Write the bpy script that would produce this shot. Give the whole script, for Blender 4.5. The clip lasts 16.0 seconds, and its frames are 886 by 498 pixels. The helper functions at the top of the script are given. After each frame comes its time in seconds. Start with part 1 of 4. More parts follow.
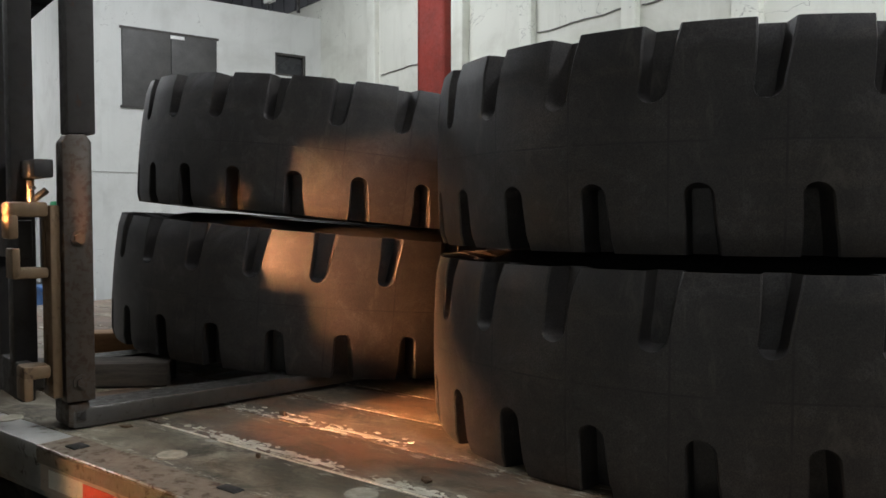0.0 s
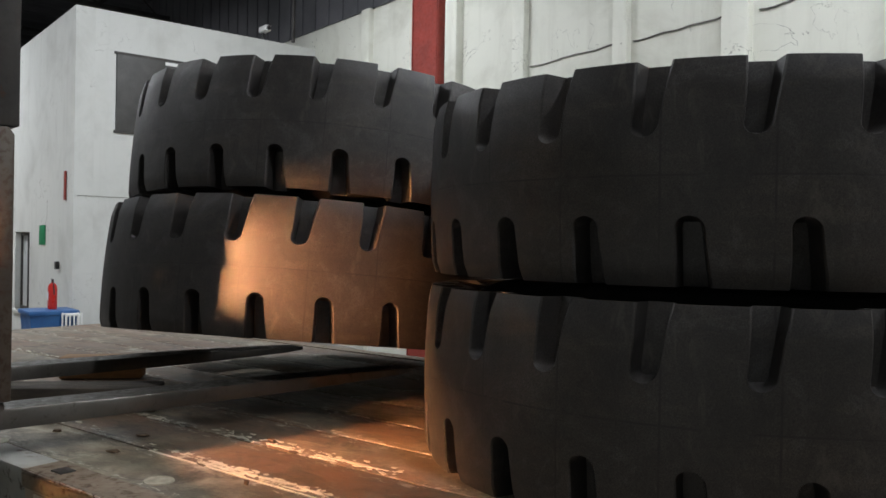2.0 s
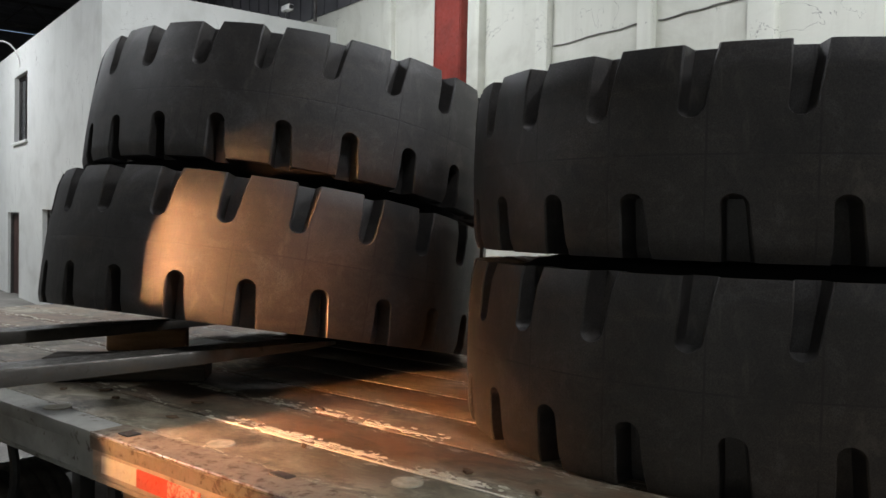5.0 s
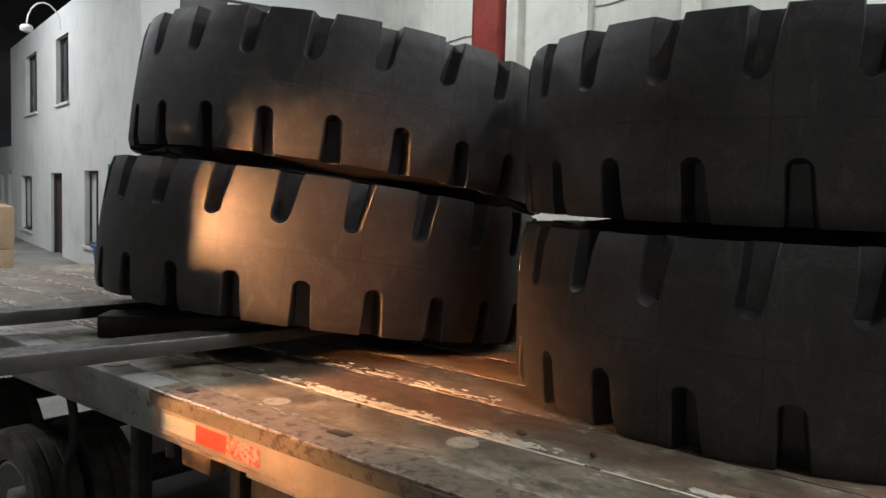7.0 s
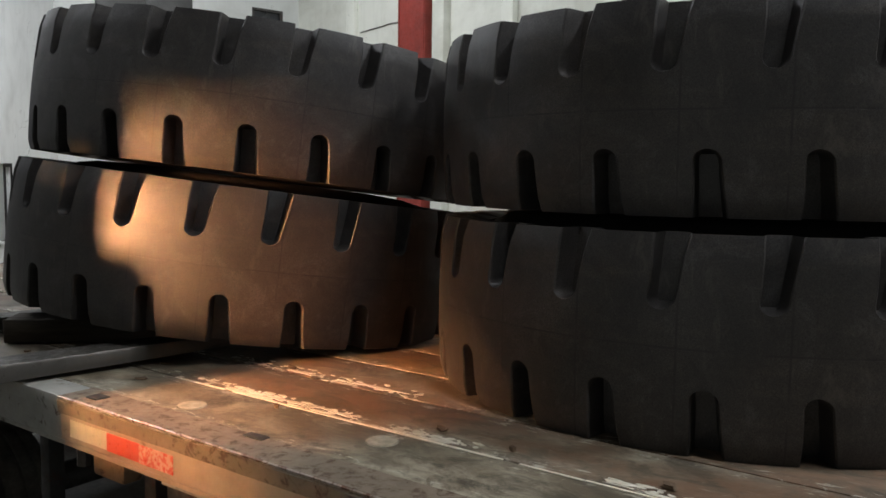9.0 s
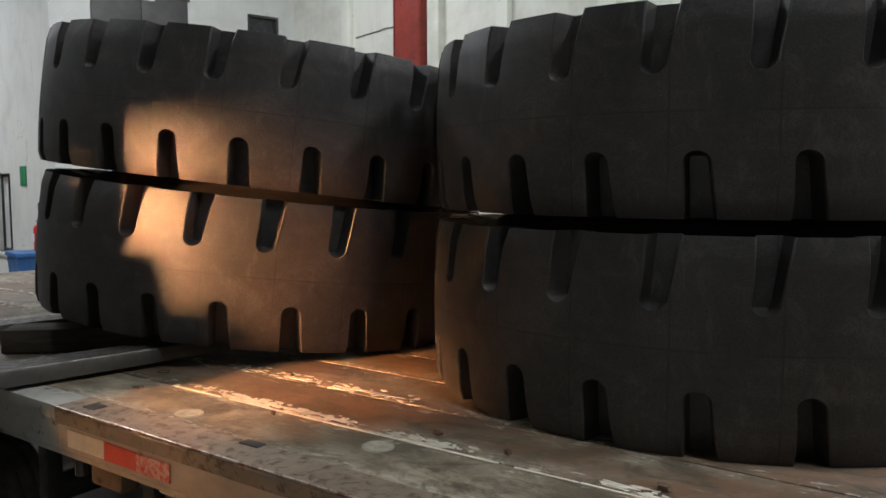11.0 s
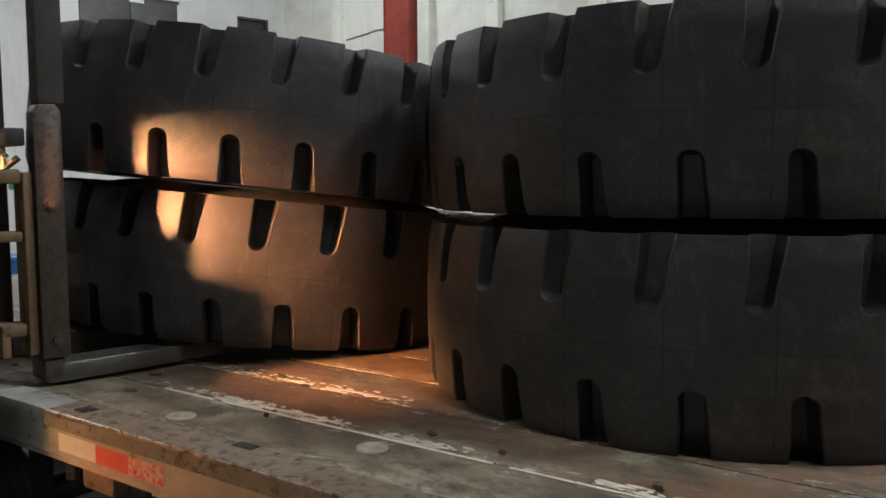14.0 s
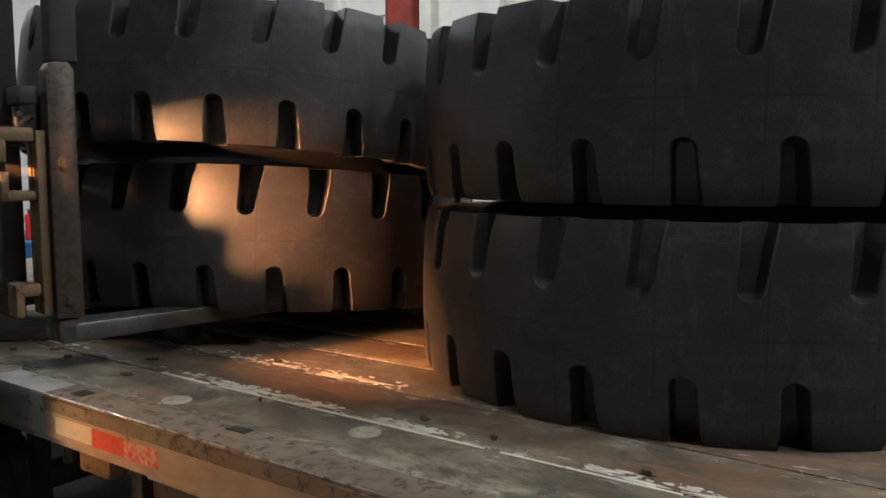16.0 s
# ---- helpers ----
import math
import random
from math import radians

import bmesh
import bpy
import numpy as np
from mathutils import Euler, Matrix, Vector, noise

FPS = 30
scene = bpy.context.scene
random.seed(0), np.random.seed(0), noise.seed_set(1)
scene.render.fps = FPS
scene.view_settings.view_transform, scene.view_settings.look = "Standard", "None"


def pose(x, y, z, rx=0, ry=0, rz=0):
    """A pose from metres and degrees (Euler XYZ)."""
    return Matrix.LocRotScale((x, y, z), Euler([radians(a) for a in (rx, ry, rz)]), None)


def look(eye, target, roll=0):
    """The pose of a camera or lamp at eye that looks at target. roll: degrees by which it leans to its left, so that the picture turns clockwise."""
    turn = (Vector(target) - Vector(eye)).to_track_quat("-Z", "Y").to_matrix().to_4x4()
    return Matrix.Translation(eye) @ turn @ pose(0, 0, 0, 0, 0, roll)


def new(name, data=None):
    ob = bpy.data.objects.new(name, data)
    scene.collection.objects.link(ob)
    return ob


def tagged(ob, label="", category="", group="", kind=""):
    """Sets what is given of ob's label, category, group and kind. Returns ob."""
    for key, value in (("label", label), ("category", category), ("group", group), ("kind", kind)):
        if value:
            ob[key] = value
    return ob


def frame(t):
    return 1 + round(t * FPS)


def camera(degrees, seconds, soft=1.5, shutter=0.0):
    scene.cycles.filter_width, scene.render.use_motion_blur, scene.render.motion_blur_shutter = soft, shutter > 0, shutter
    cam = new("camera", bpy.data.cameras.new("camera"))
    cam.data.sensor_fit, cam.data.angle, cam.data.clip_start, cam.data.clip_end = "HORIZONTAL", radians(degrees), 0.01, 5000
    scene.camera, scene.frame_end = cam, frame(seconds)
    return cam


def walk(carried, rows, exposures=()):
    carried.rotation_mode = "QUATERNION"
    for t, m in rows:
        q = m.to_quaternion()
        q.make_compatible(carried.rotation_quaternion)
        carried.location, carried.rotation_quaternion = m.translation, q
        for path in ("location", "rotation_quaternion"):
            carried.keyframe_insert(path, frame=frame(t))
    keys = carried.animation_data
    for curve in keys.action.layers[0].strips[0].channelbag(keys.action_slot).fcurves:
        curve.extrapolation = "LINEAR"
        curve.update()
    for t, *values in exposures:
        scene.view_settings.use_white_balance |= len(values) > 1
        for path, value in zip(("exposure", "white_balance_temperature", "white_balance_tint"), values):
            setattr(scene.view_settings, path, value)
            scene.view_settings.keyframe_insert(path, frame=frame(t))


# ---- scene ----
DECK = 1.15          # deck height
R, WID = 1.05, 0.62  # tyre radius and stacking height


def lean(x, y, z, a, b, g):
    """A pose from a place, two small leans and a spin about the own axis."""
    return pose(x, y, z, a) @ pose(0, 0, 0, 0, b) @ pose(0, 0, 0, 0, 0, g)


# camera
cam = camera(57.1, 16.0, soft=1.6)
walk(cam, [
    (0, pose(0.655, -3.004, 1.872, 87.58, -0.06, 31.75)),
    (0.5, pose(0.650, -3.003, 1.872, 88.08, -0.49, 31.29)),
    (1, pose(0.650, -3.009, 1.867, 88.34, -0.86, 30.83)),
    (1.5, pose(0.650, -3.014, 1.868, 88.95, -0.90, 30.84)),
    (2, pose(0.655, -3.024, 1.867, 89.73, -1.01, 31.03)),
    (2.5, pose(0.666, -3.032, 1.872, 90.43, -0.98, 31.37)),
    (3, pose(0.670, -3.044, 1.866, 90.56, -1.04, 32.28)),
    (5.5, pose(0.595, -3.198, 1.854, 86.99, -1.18, 32.40)),
    (6, pose(0.569, -3.217, 1.857, 85.33, -0.69, 36.32)),
    (6.5, pose(0.554, -3.216, 1.845, 85.39, -1.48, 35.54)),
    (7, pose(0.564, -3.203, 1.851, 85.65, -1.64, 34.41)),
    (7.5, pose(0.584, -3.185, 1.862, 85.48, -1.50, 32.52)),
    (8, pose(0.585, -3.168, 1.879, 85.35, -1.49, 30.91)),
    (8.5, pose(0.588, -3.150, 1.877, 85.02, -1.13, 30.37)),
    (9, pose(0.591, -3.148, 1.876, 84.77, -0.75, 29.72)),
    (11.5, pose(0.613, -3.147, 1.882, 85.03, 0.16, 29.62)),
    (12, pose(0.612, -3.149, 1.877, 84.81, 0.03, 29.23)),
    (12.5, pose(0.615, -3.145, 1.878, 85.26, 0.06, 28.85)),
    (13, pose(0.611, -3.147, 1.873, 85.22, -0.11, 28.50)),
    (13.5, pose(0.607, -3.143, 1.870, 85.17, -0.03, 28.07)),
    (14, pose(0.602, -3.147, 1.875, 85.17, 0.27, 28.94)),
    (14.5, pose(0.607, -3.154, 1.877, 85.39, 0.20, 29.39)),
    (15, pose(0.630, -3.158, 1.875, 85.24, 0.04, 29.40)),
    (15.5, pose(0.633, -3.164, 1.857, 84.80, -0.32, 28.90)),
    (16, pose(0.630, -3.141, 1.873, 84.27, 0.05, 29.17)),
], exposures=[(0, 0.0), (16, 0.0)])

# ---- light: dim daylight from outside, the hall's own strip light and added fill lamps ----
world = bpy.data.worlds.new("hall_world")
scene.world = world
world.use_nodes = True
bgn = world.node_tree.nodes["Background"]
sky = world.node_tree.nodes.new("ShaderNodeTexSky")
sky.sky_type, sky.sun_disc = "NISHITA", False
sky.sun_elevation, sky.sun_rotation = radians(40), radians(200)
world.node_tree.links.new(sky.outputs[0], bgn.inputs[0])
bgn.inputs[1].default_value = 0.1

HALL = pose(0, 0, 0, 0, 0, -20)   # the building stands turned against the trailer


def hall(x, y, z, rz=0):
    return HALL @ pose(x, y, z, 0, 0, rz)


CEIL = 8.6
# only the last strip belongs to the hall; the others are added fill
LIGHTS = [(-8.2, 2.2, 215), (-1.0, 2.8, 175), (4.0, 2.6, 380), (-18.5, -2.6, 460), (-10.0, -3.5, 240), (2.6, -1.0, 160), (-21, -10.0, 140), (-6.5, -7.0, 270), (-19.4, 1.15, 60)]
for lx, ly, power in LIGHTS:
    lamp = bpy.data.lights.new("strip_and_fill_lamp", "AREA")
    lamp.shape, lamp.size, lamp.size_y = "RECTANGLE", 2.4, 0.3
    lamp.energy, lamp.color = power, (0.92, 0.95, 1.0)
    ob = new("strip_and_fill_lamp", lamp)
    ob.matrix_world = hall(lx, ly, CEIL - 1.12)
# fill lamp added in an unseen gateway behind the camera, to imitate daylight
lamp = bpy.data.lights.new("gateway_fill", "AREA")
lamp.shape, lamp.size, lamp.size_y = "RECTANGLE", 4.8, 4.4
lamp.energy, lamp.color = 68, (0.82, 0.92, 1.0)
new("gateway_fill", lamp).matrix_world = hall(7.5, -17.95, 2.3) @ pose(0, 0, 0, 90)


# ---- materials ----
def material(name, build):
    m = bpy.data.materials.new(name)
    m.use_nodes = True
    nt = m.node_tree
    build(nt, nt.nodes["Principled BSDF"])
    return m


def node(nt, kind, **inputs):
    n = nt.nodes.new(kind)
    for k, val in inputs.items():
        n.inputs[k.replace("_", " ")].default_value = val
    return n


def coords(nt, scale=(1, 1, 1), generated=False):
    tc = nt.nodes.new("ShaderNodeTexCoord")
    mp = nt.nodes.new("ShaderNodeMapping")
    mp.inputs["Scale"].default_value = scale
    nt.links.new(tc.outputs["Object"], mp.inputs[0])
    return mp.outputs[0]


def noise_of(nt, vec, scale, detail=6, rough=0.6, dist=0.0):
    n = node(nt, "ShaderNodeTexNoise", Scale=scale, Detail=detail, Roughness=rough, Distortion=dist)
    nt.links.new(vec, n.inputs["Vector"])
    return n.outputs[0]


def ramp(nt, fac, stops):
    r = nt.nodes.new("ShaderNodeValToRGB")
    while len(r.color_ramp.elements) < len(stops):
        r.color_ramp.elements.new(0.5)
    for e, (p, c) in zip(r.color_ramp.elements, stops):
        e.position = p
        e.color = (*c, 1) if len(c) == 3 else c
    nt.links.new(fac, r.inputs[0])
    return r.outputs[0]


def grey(nt, fac, a, b, lo=0.0, hi=1.0):
    return ramp(nt, fac, [(a, (lo,) * 3), (b, (hi,) * 3)])


def mix(nt, fac, a, b, mode="MIX"):
    n = nt.nodes.new("ShaderNodeMix")
    n.data_type, n.blend_type = "RGBA", mode
    for sock, val in ((n.inputs[0], fac), (n.inputs[6], a), (n.inputs[7], b)):
        if isinstance(val, (tuple, float, int)):
            sock.default_value = (*val, 1) if isinstance(val, tuple) else val
        else:
            nt.links.new(val, sock)
    return n.outputs[2]


def bump(nt, bsdf, height, strength=0.3, distance=0.01):
    b = node(nt, "ShaderNodeBump", Strength=strength, Distance=distance)
    nt.links.new(height, b.inputs["Height"])
    nt.links.new(b.outputs[0], bsdf.inputs["Normal"])


def maths(nt, op, a, b=None, c=None):
    n = nt.nodes.new("ShaderNodeMath")
    n.operation = op
    for sock, val in zip(n.inputs, (a, b, c)):
        if val is None:
            continue
        if isinstance(val, (float, int)):
            sock.default_value = val
        else:
            nt.links.new(val, sock)
    return n.outputs[0]


def two_tone(c1, c2, scale=3.0, rough=0.7, metal=0.0, grain=60, bumps=0.15, stretch=(1, 1, 1), lo=0.35, hi=0.65, spec=0.5):
    def build(nt, b):
        vec = coords(nt, stretch)
        big = noise_of(nt, vec, scale)
        fine = noise_of(nt, vec, grain, 4)
        base = ramp(nt, big, [(lo, c1), (hi, c2)])
        nt.links.new(mix(nt, 0.35, base, ramp(nt, fine, [(0.3, (0.25,) * 3), (0.7, (0.8,) * 3)]), "OVERLAY"), b.inputs["Base Color"])
        nt.links.new(grey(nt, big, 0.3, 0.7, min(1, rough + 0.1), rough - 0.1), b.inputs["Roughness"])
        b.inputs["Metallic"].default_value = metal
        b.inputs["Specular IOR Level"].default_value = spec
        bump(nt, b, fine, bumps, 0.004)
    return build


def rubber_build(nt, b):
    tc = nt.nodes.new("ShaderNodeTexCoord")
    sep = nt.nodes.new("ShaderNodeSeparateXYZ")
    nt.links.new(tc.outputs["Object"], sep.inputs[0])
    vec = tc.outputs["Object"]
    ang = maths(nt, "MULTIPLY", maths(nt, "ARCTAN2", sep.outputs[1], sep.outputs[0]), 24 / (2 * math.pi))
    cell = maths(nt, "FRACT", maths(nt, "ADD", ang, 40.33))
    line_a = maths(nt, "LESS_THAN", maths(nt, "ABSOLUTE", maths(nt, "SUBTRACT", cell, 0.5)), 0.011)
    line_z = maths(nt, "LESS_THAN", maths(nt, "ABSOLUTE", maths(nt, "SUBTRACT", sep.outputs[2], 0.285)), 0.0028)
    patchy = noise_of(nt, vec, 7, 3)
    lines = maths(nt, "MULTIPLY", maths(nt, "MAXIMUM", line_a, line_z), grey(nt, patchy, 0.35, 0.55))
    dust = noise_of(nt, vec, 2.2, 8, 0.65, 0.4)
    fine = noise_of(nt, vec, 90, 4)
    smear = noise_of(nt, coords(nt, (1, 1, 6)), 3.0, 6)
    col = ramp(nt, dust, [(0.3, (0.021, 0.0195, 0.019)), (0.55, (0.030, 0.027, 0.025)), (0.8, (0.054, 0.045, 0.038))])
    col = mix(nt, grey(nt, smear, 0.52, 0.72, 0, 0.6), col, (0.054, 0.045, 0.037))
    grime = noise_of(nt, vec, 5.5, 9, 0.72, 0.8)
    col = mix(nt, grey(nt, grime, 0.5, 0.64, 0, 0.65), col, (0.014, 0.0135, 0.0135))
    col = mix(nt, grey(nt, grime, 0.36, 0.46, 0.45, 0), col, (0.066, 0.063, 0.063))
    grit = noise_of(nt, vec, 260, 2, 0.8)
    col = mix(nt, 0.8, col, ramp(nt, grit, [(0.3, (0.12,) * 3), (0.7, (0.88,) * 3)]), "OVERLAY")
    scuff = noise_of(nt, coords(nt, (1, 1, 0.35)), 16, 6, 0.7, 0.7)
    col = mix(nt, grey(nt, scuff, 0.58, 0.72, 0, 0.6), col, (0.078, 0.069, 0.06))
    col = mix(nt, maths(nt, "MULTIPLY", lines, 0.75), col, (0.012, 0.011, 0.011))
    nt.links.new(col, b.inputs["Base Color"])
    nt.links.new(grey(nt, dust, 0.3, 0.7, 0.42, 0.62), b.inputs["Roughness"])
    bump(nt, b, maths(nt, "SUBTRACT", maths(nt, "ADD", maths(nt, "MULTIPLY", fine, 0.3), maths(nt, "ADD", maths(nt, "MULTIPLY", smear, 0.25), maths(nt, "MULTIPLY", grime, 0.7))), lines), 0.5, 0.004)


def deck_build(nt, b, red=0.5, tint=(0.15, 0.08, 0.045), lo=0.52):
    info = nt.nodes.new("ShaderNodeObjectInfo")
    tc = nt.nodes.new("ShaderNodeTexCoord")
    shift = nt.nodes.new("ShaderNodeVectorMath")
    shift.operation = "ADD"
    rnd = nt.nodes.new("ShaderNodeCombineXYZ")
    nt.links.new(maths(nt, "MULTIPLY", info.outputs["Random"], 37.0), rnd.inputs[0])
    nt.links.new(tc.outputs["Object"], shift.inputs[0])
    nt.links.new(rnd.outputs[0], shift.inputs[1])
    mp = nt.nodes.new("ShaderNodeMapping")
    mp.inputs["Scale"].default_value = (0.95, 1.5, 1)
    nt.links.new(shift.outputs[0], mp.inputs[0])
    vec = mp.outputs[0]
    big, mid, fine = noise_of(nt, vec, 2.8, 10, 0.7, 0.5), noise_of(nt, vec, 9, 7, 0.7, 0.6), noise_of(nt, vec, 70, 5)
    col = ramp(nt, big, [(0.32, (0.075, 0.062, 0.043)), (0.43, (0.16, 0.135, 0.092)), (0.54, (0.29, 0.25, 0.178)), (0.66, (0.46, 0.42, 0.32))])
    rusty = noise_of(nt, vec, 1.3, 5, 0.6, 0.5)
    col = mix(nt, grey(nt, rusty, lo, lo + 0.14, 0, red), col, tint)
    col = mix(nt, grey(nt, mid, 0.48, 0.62, 0, 0.8), col, (0.115, 0.09, 0.06))
    worn = noise_of(nt, coords(nt, (0.5, 3.2, 1)), 26, 7, 0.75, 0.4)
    col = mix(nt, grey(nt, worn, 0.58, 0.68, 0, 0.6), col, (0.36, 0.32, 0.235))
    col = mix(nt, grey(nt, mid, 0.66, 0.72, 0, 0.6), col, (0.03, 0.025, 0.022))
    stain = noise_of(nt, vec, 4.2, 12, 0.78, 1.0)
    col = mix(nt, grey(nt, stain, 0.5, 0.6, 0, 0.7), col, (0.05, 0.04, 0.027))
    speck = noise_of(nt, vec, 34, 6, 0.8, 0.3)
    col = mix(nt, grey(nt, speck, 0.6, 0.7, 0, 0.6), col, (0.34, 0.31, 0.22))
    sep = nt.nodes.new("ShaderNodeSeparateXYZ")
    nt.links.new(tc.outputs["Object"], sep.inputs[0])
    # flaking light paint along the board's edge
    edge = maths(nt, "GREATER_THAN", maths(nt, "ABSOLUTE", maths(nt, "ADD", sep.outputs[1], maths(nt, "MULTIPLY", maths(nt, "SUBTRACT", mid, 0.5), 0.06))), 0.095)
    flake = grey(nt, noise_of(nt, coords(nt, (0.8, 2.5, 1)), 17, 7, 0.75, 0.8), 0.55, 0.6)
    col = mix(nt, maths(nt, "MULTIPLY", maths(nt, "MULTIPLY", edge, flake), 0.8), col, (0.5, 0.47, 0.38))
    nt.links.new(col, b.inputs["Base Color"])
    nt.links.new(grey(nt, big, 0.3, 0.7, 0.42, 0.65), b.inputs["Roughness"])
    bump(nt, b, maths(nt, "ADD", mid, maths(nt, "MULTIPLY", fine, 0.3)), 0.5, 0.006)


def wall_build(base, stain):
    def build(nt, b):
        vec = coords(nt)
        big = noise_of(nt, vec, 0.7, 8, 0.65, 0.4)
        streak = noise_of(nt, coords(nt, (1.6, 1.6, 0.18)), 2.0, 7, 0.65)
        crackn = noise_of(nt, vec, 1.1, 5, 0.55, 0.5)
        fine = noise_of(nt, vec, 25, 6)
        line = maths(nt, "LESS_THAN", maths(nt, "ABSOLUTE", maths(nt, "SUBTRACT", crackn, 0.5)), 0.0016)
        line = maths(nt, "MULTIPLY", line, grey(nt, big, 0.5, 0.6))
        col = ramp(nt, big, [(0.25, stain), (0.5, base), (0.8, tuple(min(1, c * 1.07) for c in base))])
        col = mix(nt, grey(nt, streak, 0.52, 0.72, 0, 0.4), col, stain)
        col = mix(nt, maths(nt, "MULTIPLY", line, 0.75), col, (0.16, 0.155, 0.14))
        nt.links.new(col, b.inputs["Base Color"])
        b.inputs["Roughness"].default_value = 0.85
        bump(nt, b, maths(nt, "SUBTRACT", fine, maths(nt, "MULTIPLY", line, 2.0)), 0.3, 0.008)
    return build


def metal_paint(c, rust=(0.06, 0.03, 0.018), rough=0.5, metal=0.3, amount=0.58, scale=17):
    def build(nt, b):
        vec = coords(nt)
        big, mid, fine = noise_of(nt, vec, 3.5, 8, 0.65), noise_of(nt, vec, scale, 7, 0.7, 0.5), noise_of(nt, vec, 110, 4)
        col = ramp(nt, big, [(0.3, tuple(x * 0.7 for x in c)), (0.7, tuple(min(1, x * 1.25) for x in c))])
        col = mix(nt, grey(nt, mid, amount, amount + 0.07, 0, 0.85), col, rust)
        nt.links.new(col, b.inputs["Base Color"])
        nt.links.new(grey(nt, mid, 0.35, 0.7, rough - 0.12, rough + 0.3), b.inputs["Roughness"])
        b.inputs["Metallic"].default_value = metal
        bump(nt, b, maths(nt, "ADD", mid, maths(nt, "MULTIPLY", fine, 0.25)), 0.25, 0.003)
    return build


def glow_build(color, strength):
    def build(nt, b):
        b.inputs["Base Color"].default_value = (0.8, 0.8, 0.8, 1)
        b.inputs["Emission Color"].default_value = (*color, 1)
        b.inputs["Emission Strength"].default_value = strength
    return build


RUBBER = material("worn_black_rubber", rubber_build)
CARCASS = material("sidewall_rubber", two_tone((0.018, 0.018, 0.018), (0.035, 0.033, 0.031), 4, 0.55, bumps=0.2))
BOARD = material("worn_deck_board", deck_build)
# redder variant, used on all boards but the front row
INNERBOARD = material("reddish_inner_board", lambda nt, b: deck_build(nt, b, 0.8, (0.15, 0.075, 0.04), 0.4))
LIPM = material("worn_lip_steel", metal_paint((0.42, 0.36, 0.3), rust=(0.13, 0.06, 0.035), rough=0.35, metal=0.6, amount=0.5, scale=20))
# glow of the unseen fill lamp added for the rail
RAILFILL = material("rail_fill_glow", glow_build((1.0, 0.46, 0.205), 6500.0))
# rail paint turned pale and warm, to imitate lamplight falling on it
LITRAIL = material("trailer_lamplit_paint", metal_paint((0.44, 0.35, 0.26), rust=(0.2, 0.125, 0.08), rough=0.5, metal=0.0, amount=0.62, scale=9))
DUSTYT = material("dusty_tyre_rubber", two_tone((0.05, 0.046, 0.04), (0.13, 0.118, 0.1), 5, 0.85, bumps=0.3))
# timber tone lightened and warmed for lamplight that does not reach it
LITPINE = material("lamplit_tone_timber", two_tone((0.24, 0.13, 0.06), (0.36, 0.21, 0.1), 4, 0.8, stretch=(1, 8, 8)))
# base colours raised to make up for lamplight missing on rail and edge
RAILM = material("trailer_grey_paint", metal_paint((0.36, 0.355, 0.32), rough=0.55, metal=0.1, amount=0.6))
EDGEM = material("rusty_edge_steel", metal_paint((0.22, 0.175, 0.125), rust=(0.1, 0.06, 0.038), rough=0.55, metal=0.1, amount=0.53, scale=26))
SHANKM = material("rusty_dark_shank_steel", metal_paint((0.075, 0.062, 0.05), rust=(0.06, 0.036, 0.022), rough=0.5, metal=0.35, amount=0.5, scale=35))
DARKSTEEL = material("dark_chassis_steel", metal_paint((0.035, 0.033, 0.03), rough=0.6, metal=0.2))
FORKM = material("worn_fork_steel", metal_paint((0.085, 0.078, 0.068), rust=(0.045, 0.034, 0.025), rough=0.4, metal=0.5, amount=0.6, scale=30))
MASTM = material("mast_dark_paint", metal_paint((0.05, 0.047, 0.045), rust=(0.09, 0.045, 0.022), rough=0.5, metal=0.25, amount=0.62))
CASTM = material("cast_clamp_paint", metal_paint((0.2, 0.13, 0.07), rough=0.5, metal=0.2))
TAPER = material("red_reflective_tape", metal_paint((0.7, 0.09, 0.055), rust=(0.62, 0.34, 0.27), rough=0.35, metal=0.0, amount=0.64, scale=40))
TAPEWORN = material("scratched_red_tape", metal_paint((0.72, 0.12, 0.08), rust=(0.66, 0.42, 0.34), rough=0.35, metal=0.0, amount=0.47, scale=60))
TAPEW = material("white_reflective_tape", metal_paint((0.74, 0.69, 0.56), rust=(0.45, 0.36, 0.26), rough=0.35, metal=0.0, amount=0.6))
FLAKEM = material("flaking_pale_paint", two_tone((0.46, 0.43, 0.33), (0.72, 0.68, 0.56), 12, 0.8))
DISCM = material("filler_plug", two_tone((0.3, 0.28, 0.21), (0.44, 0.4, 0.31), 14, 0.8))
LINEM = material("pale_line_paint", two_tone((0.66, 0.61, 0.46), (0.82, 0.78, 0.62), 20, 0.75))
WOODM = material("rough_timber", two_tone((0.07, 0.045, 0.028), (0.2, 0.13, 0.075), 3, 0.8, stretch=(1, 9, 9), bumps=0.4))
DARKWOOD = material("dark_rough_timber", two_tone((0.03, 0.024, 0.018), (0.075, 0.06, 0.045), 4, 0.85, stretch=(1, 8, 8), bumps=0.4))
WALLM = material("limewashed_wall", wall_build((0.72, 0.73, 0.66), (0.50, 0.50, 0.43)))
HOUSEM = material("office_render_wall", wall_build((0.66, 0.675, 0.65), (0.50, 0.51, 0.48)))
FLOORM = material("concrete_floor", two_tone((0.12, 0.115, 0.105), (0.24, 0.23, 0.21), 0.8, 0.75, grain=30))
# roof tone lifted and blued to carry the haze at the hall's far end
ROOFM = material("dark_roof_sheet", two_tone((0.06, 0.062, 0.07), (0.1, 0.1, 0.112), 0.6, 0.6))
STEELROOF = material("truss_steel", two_tone((0.03, 0.03, 0.03), (0.06, 0.058, 0.055), 2, 0.6, metal=0.3))
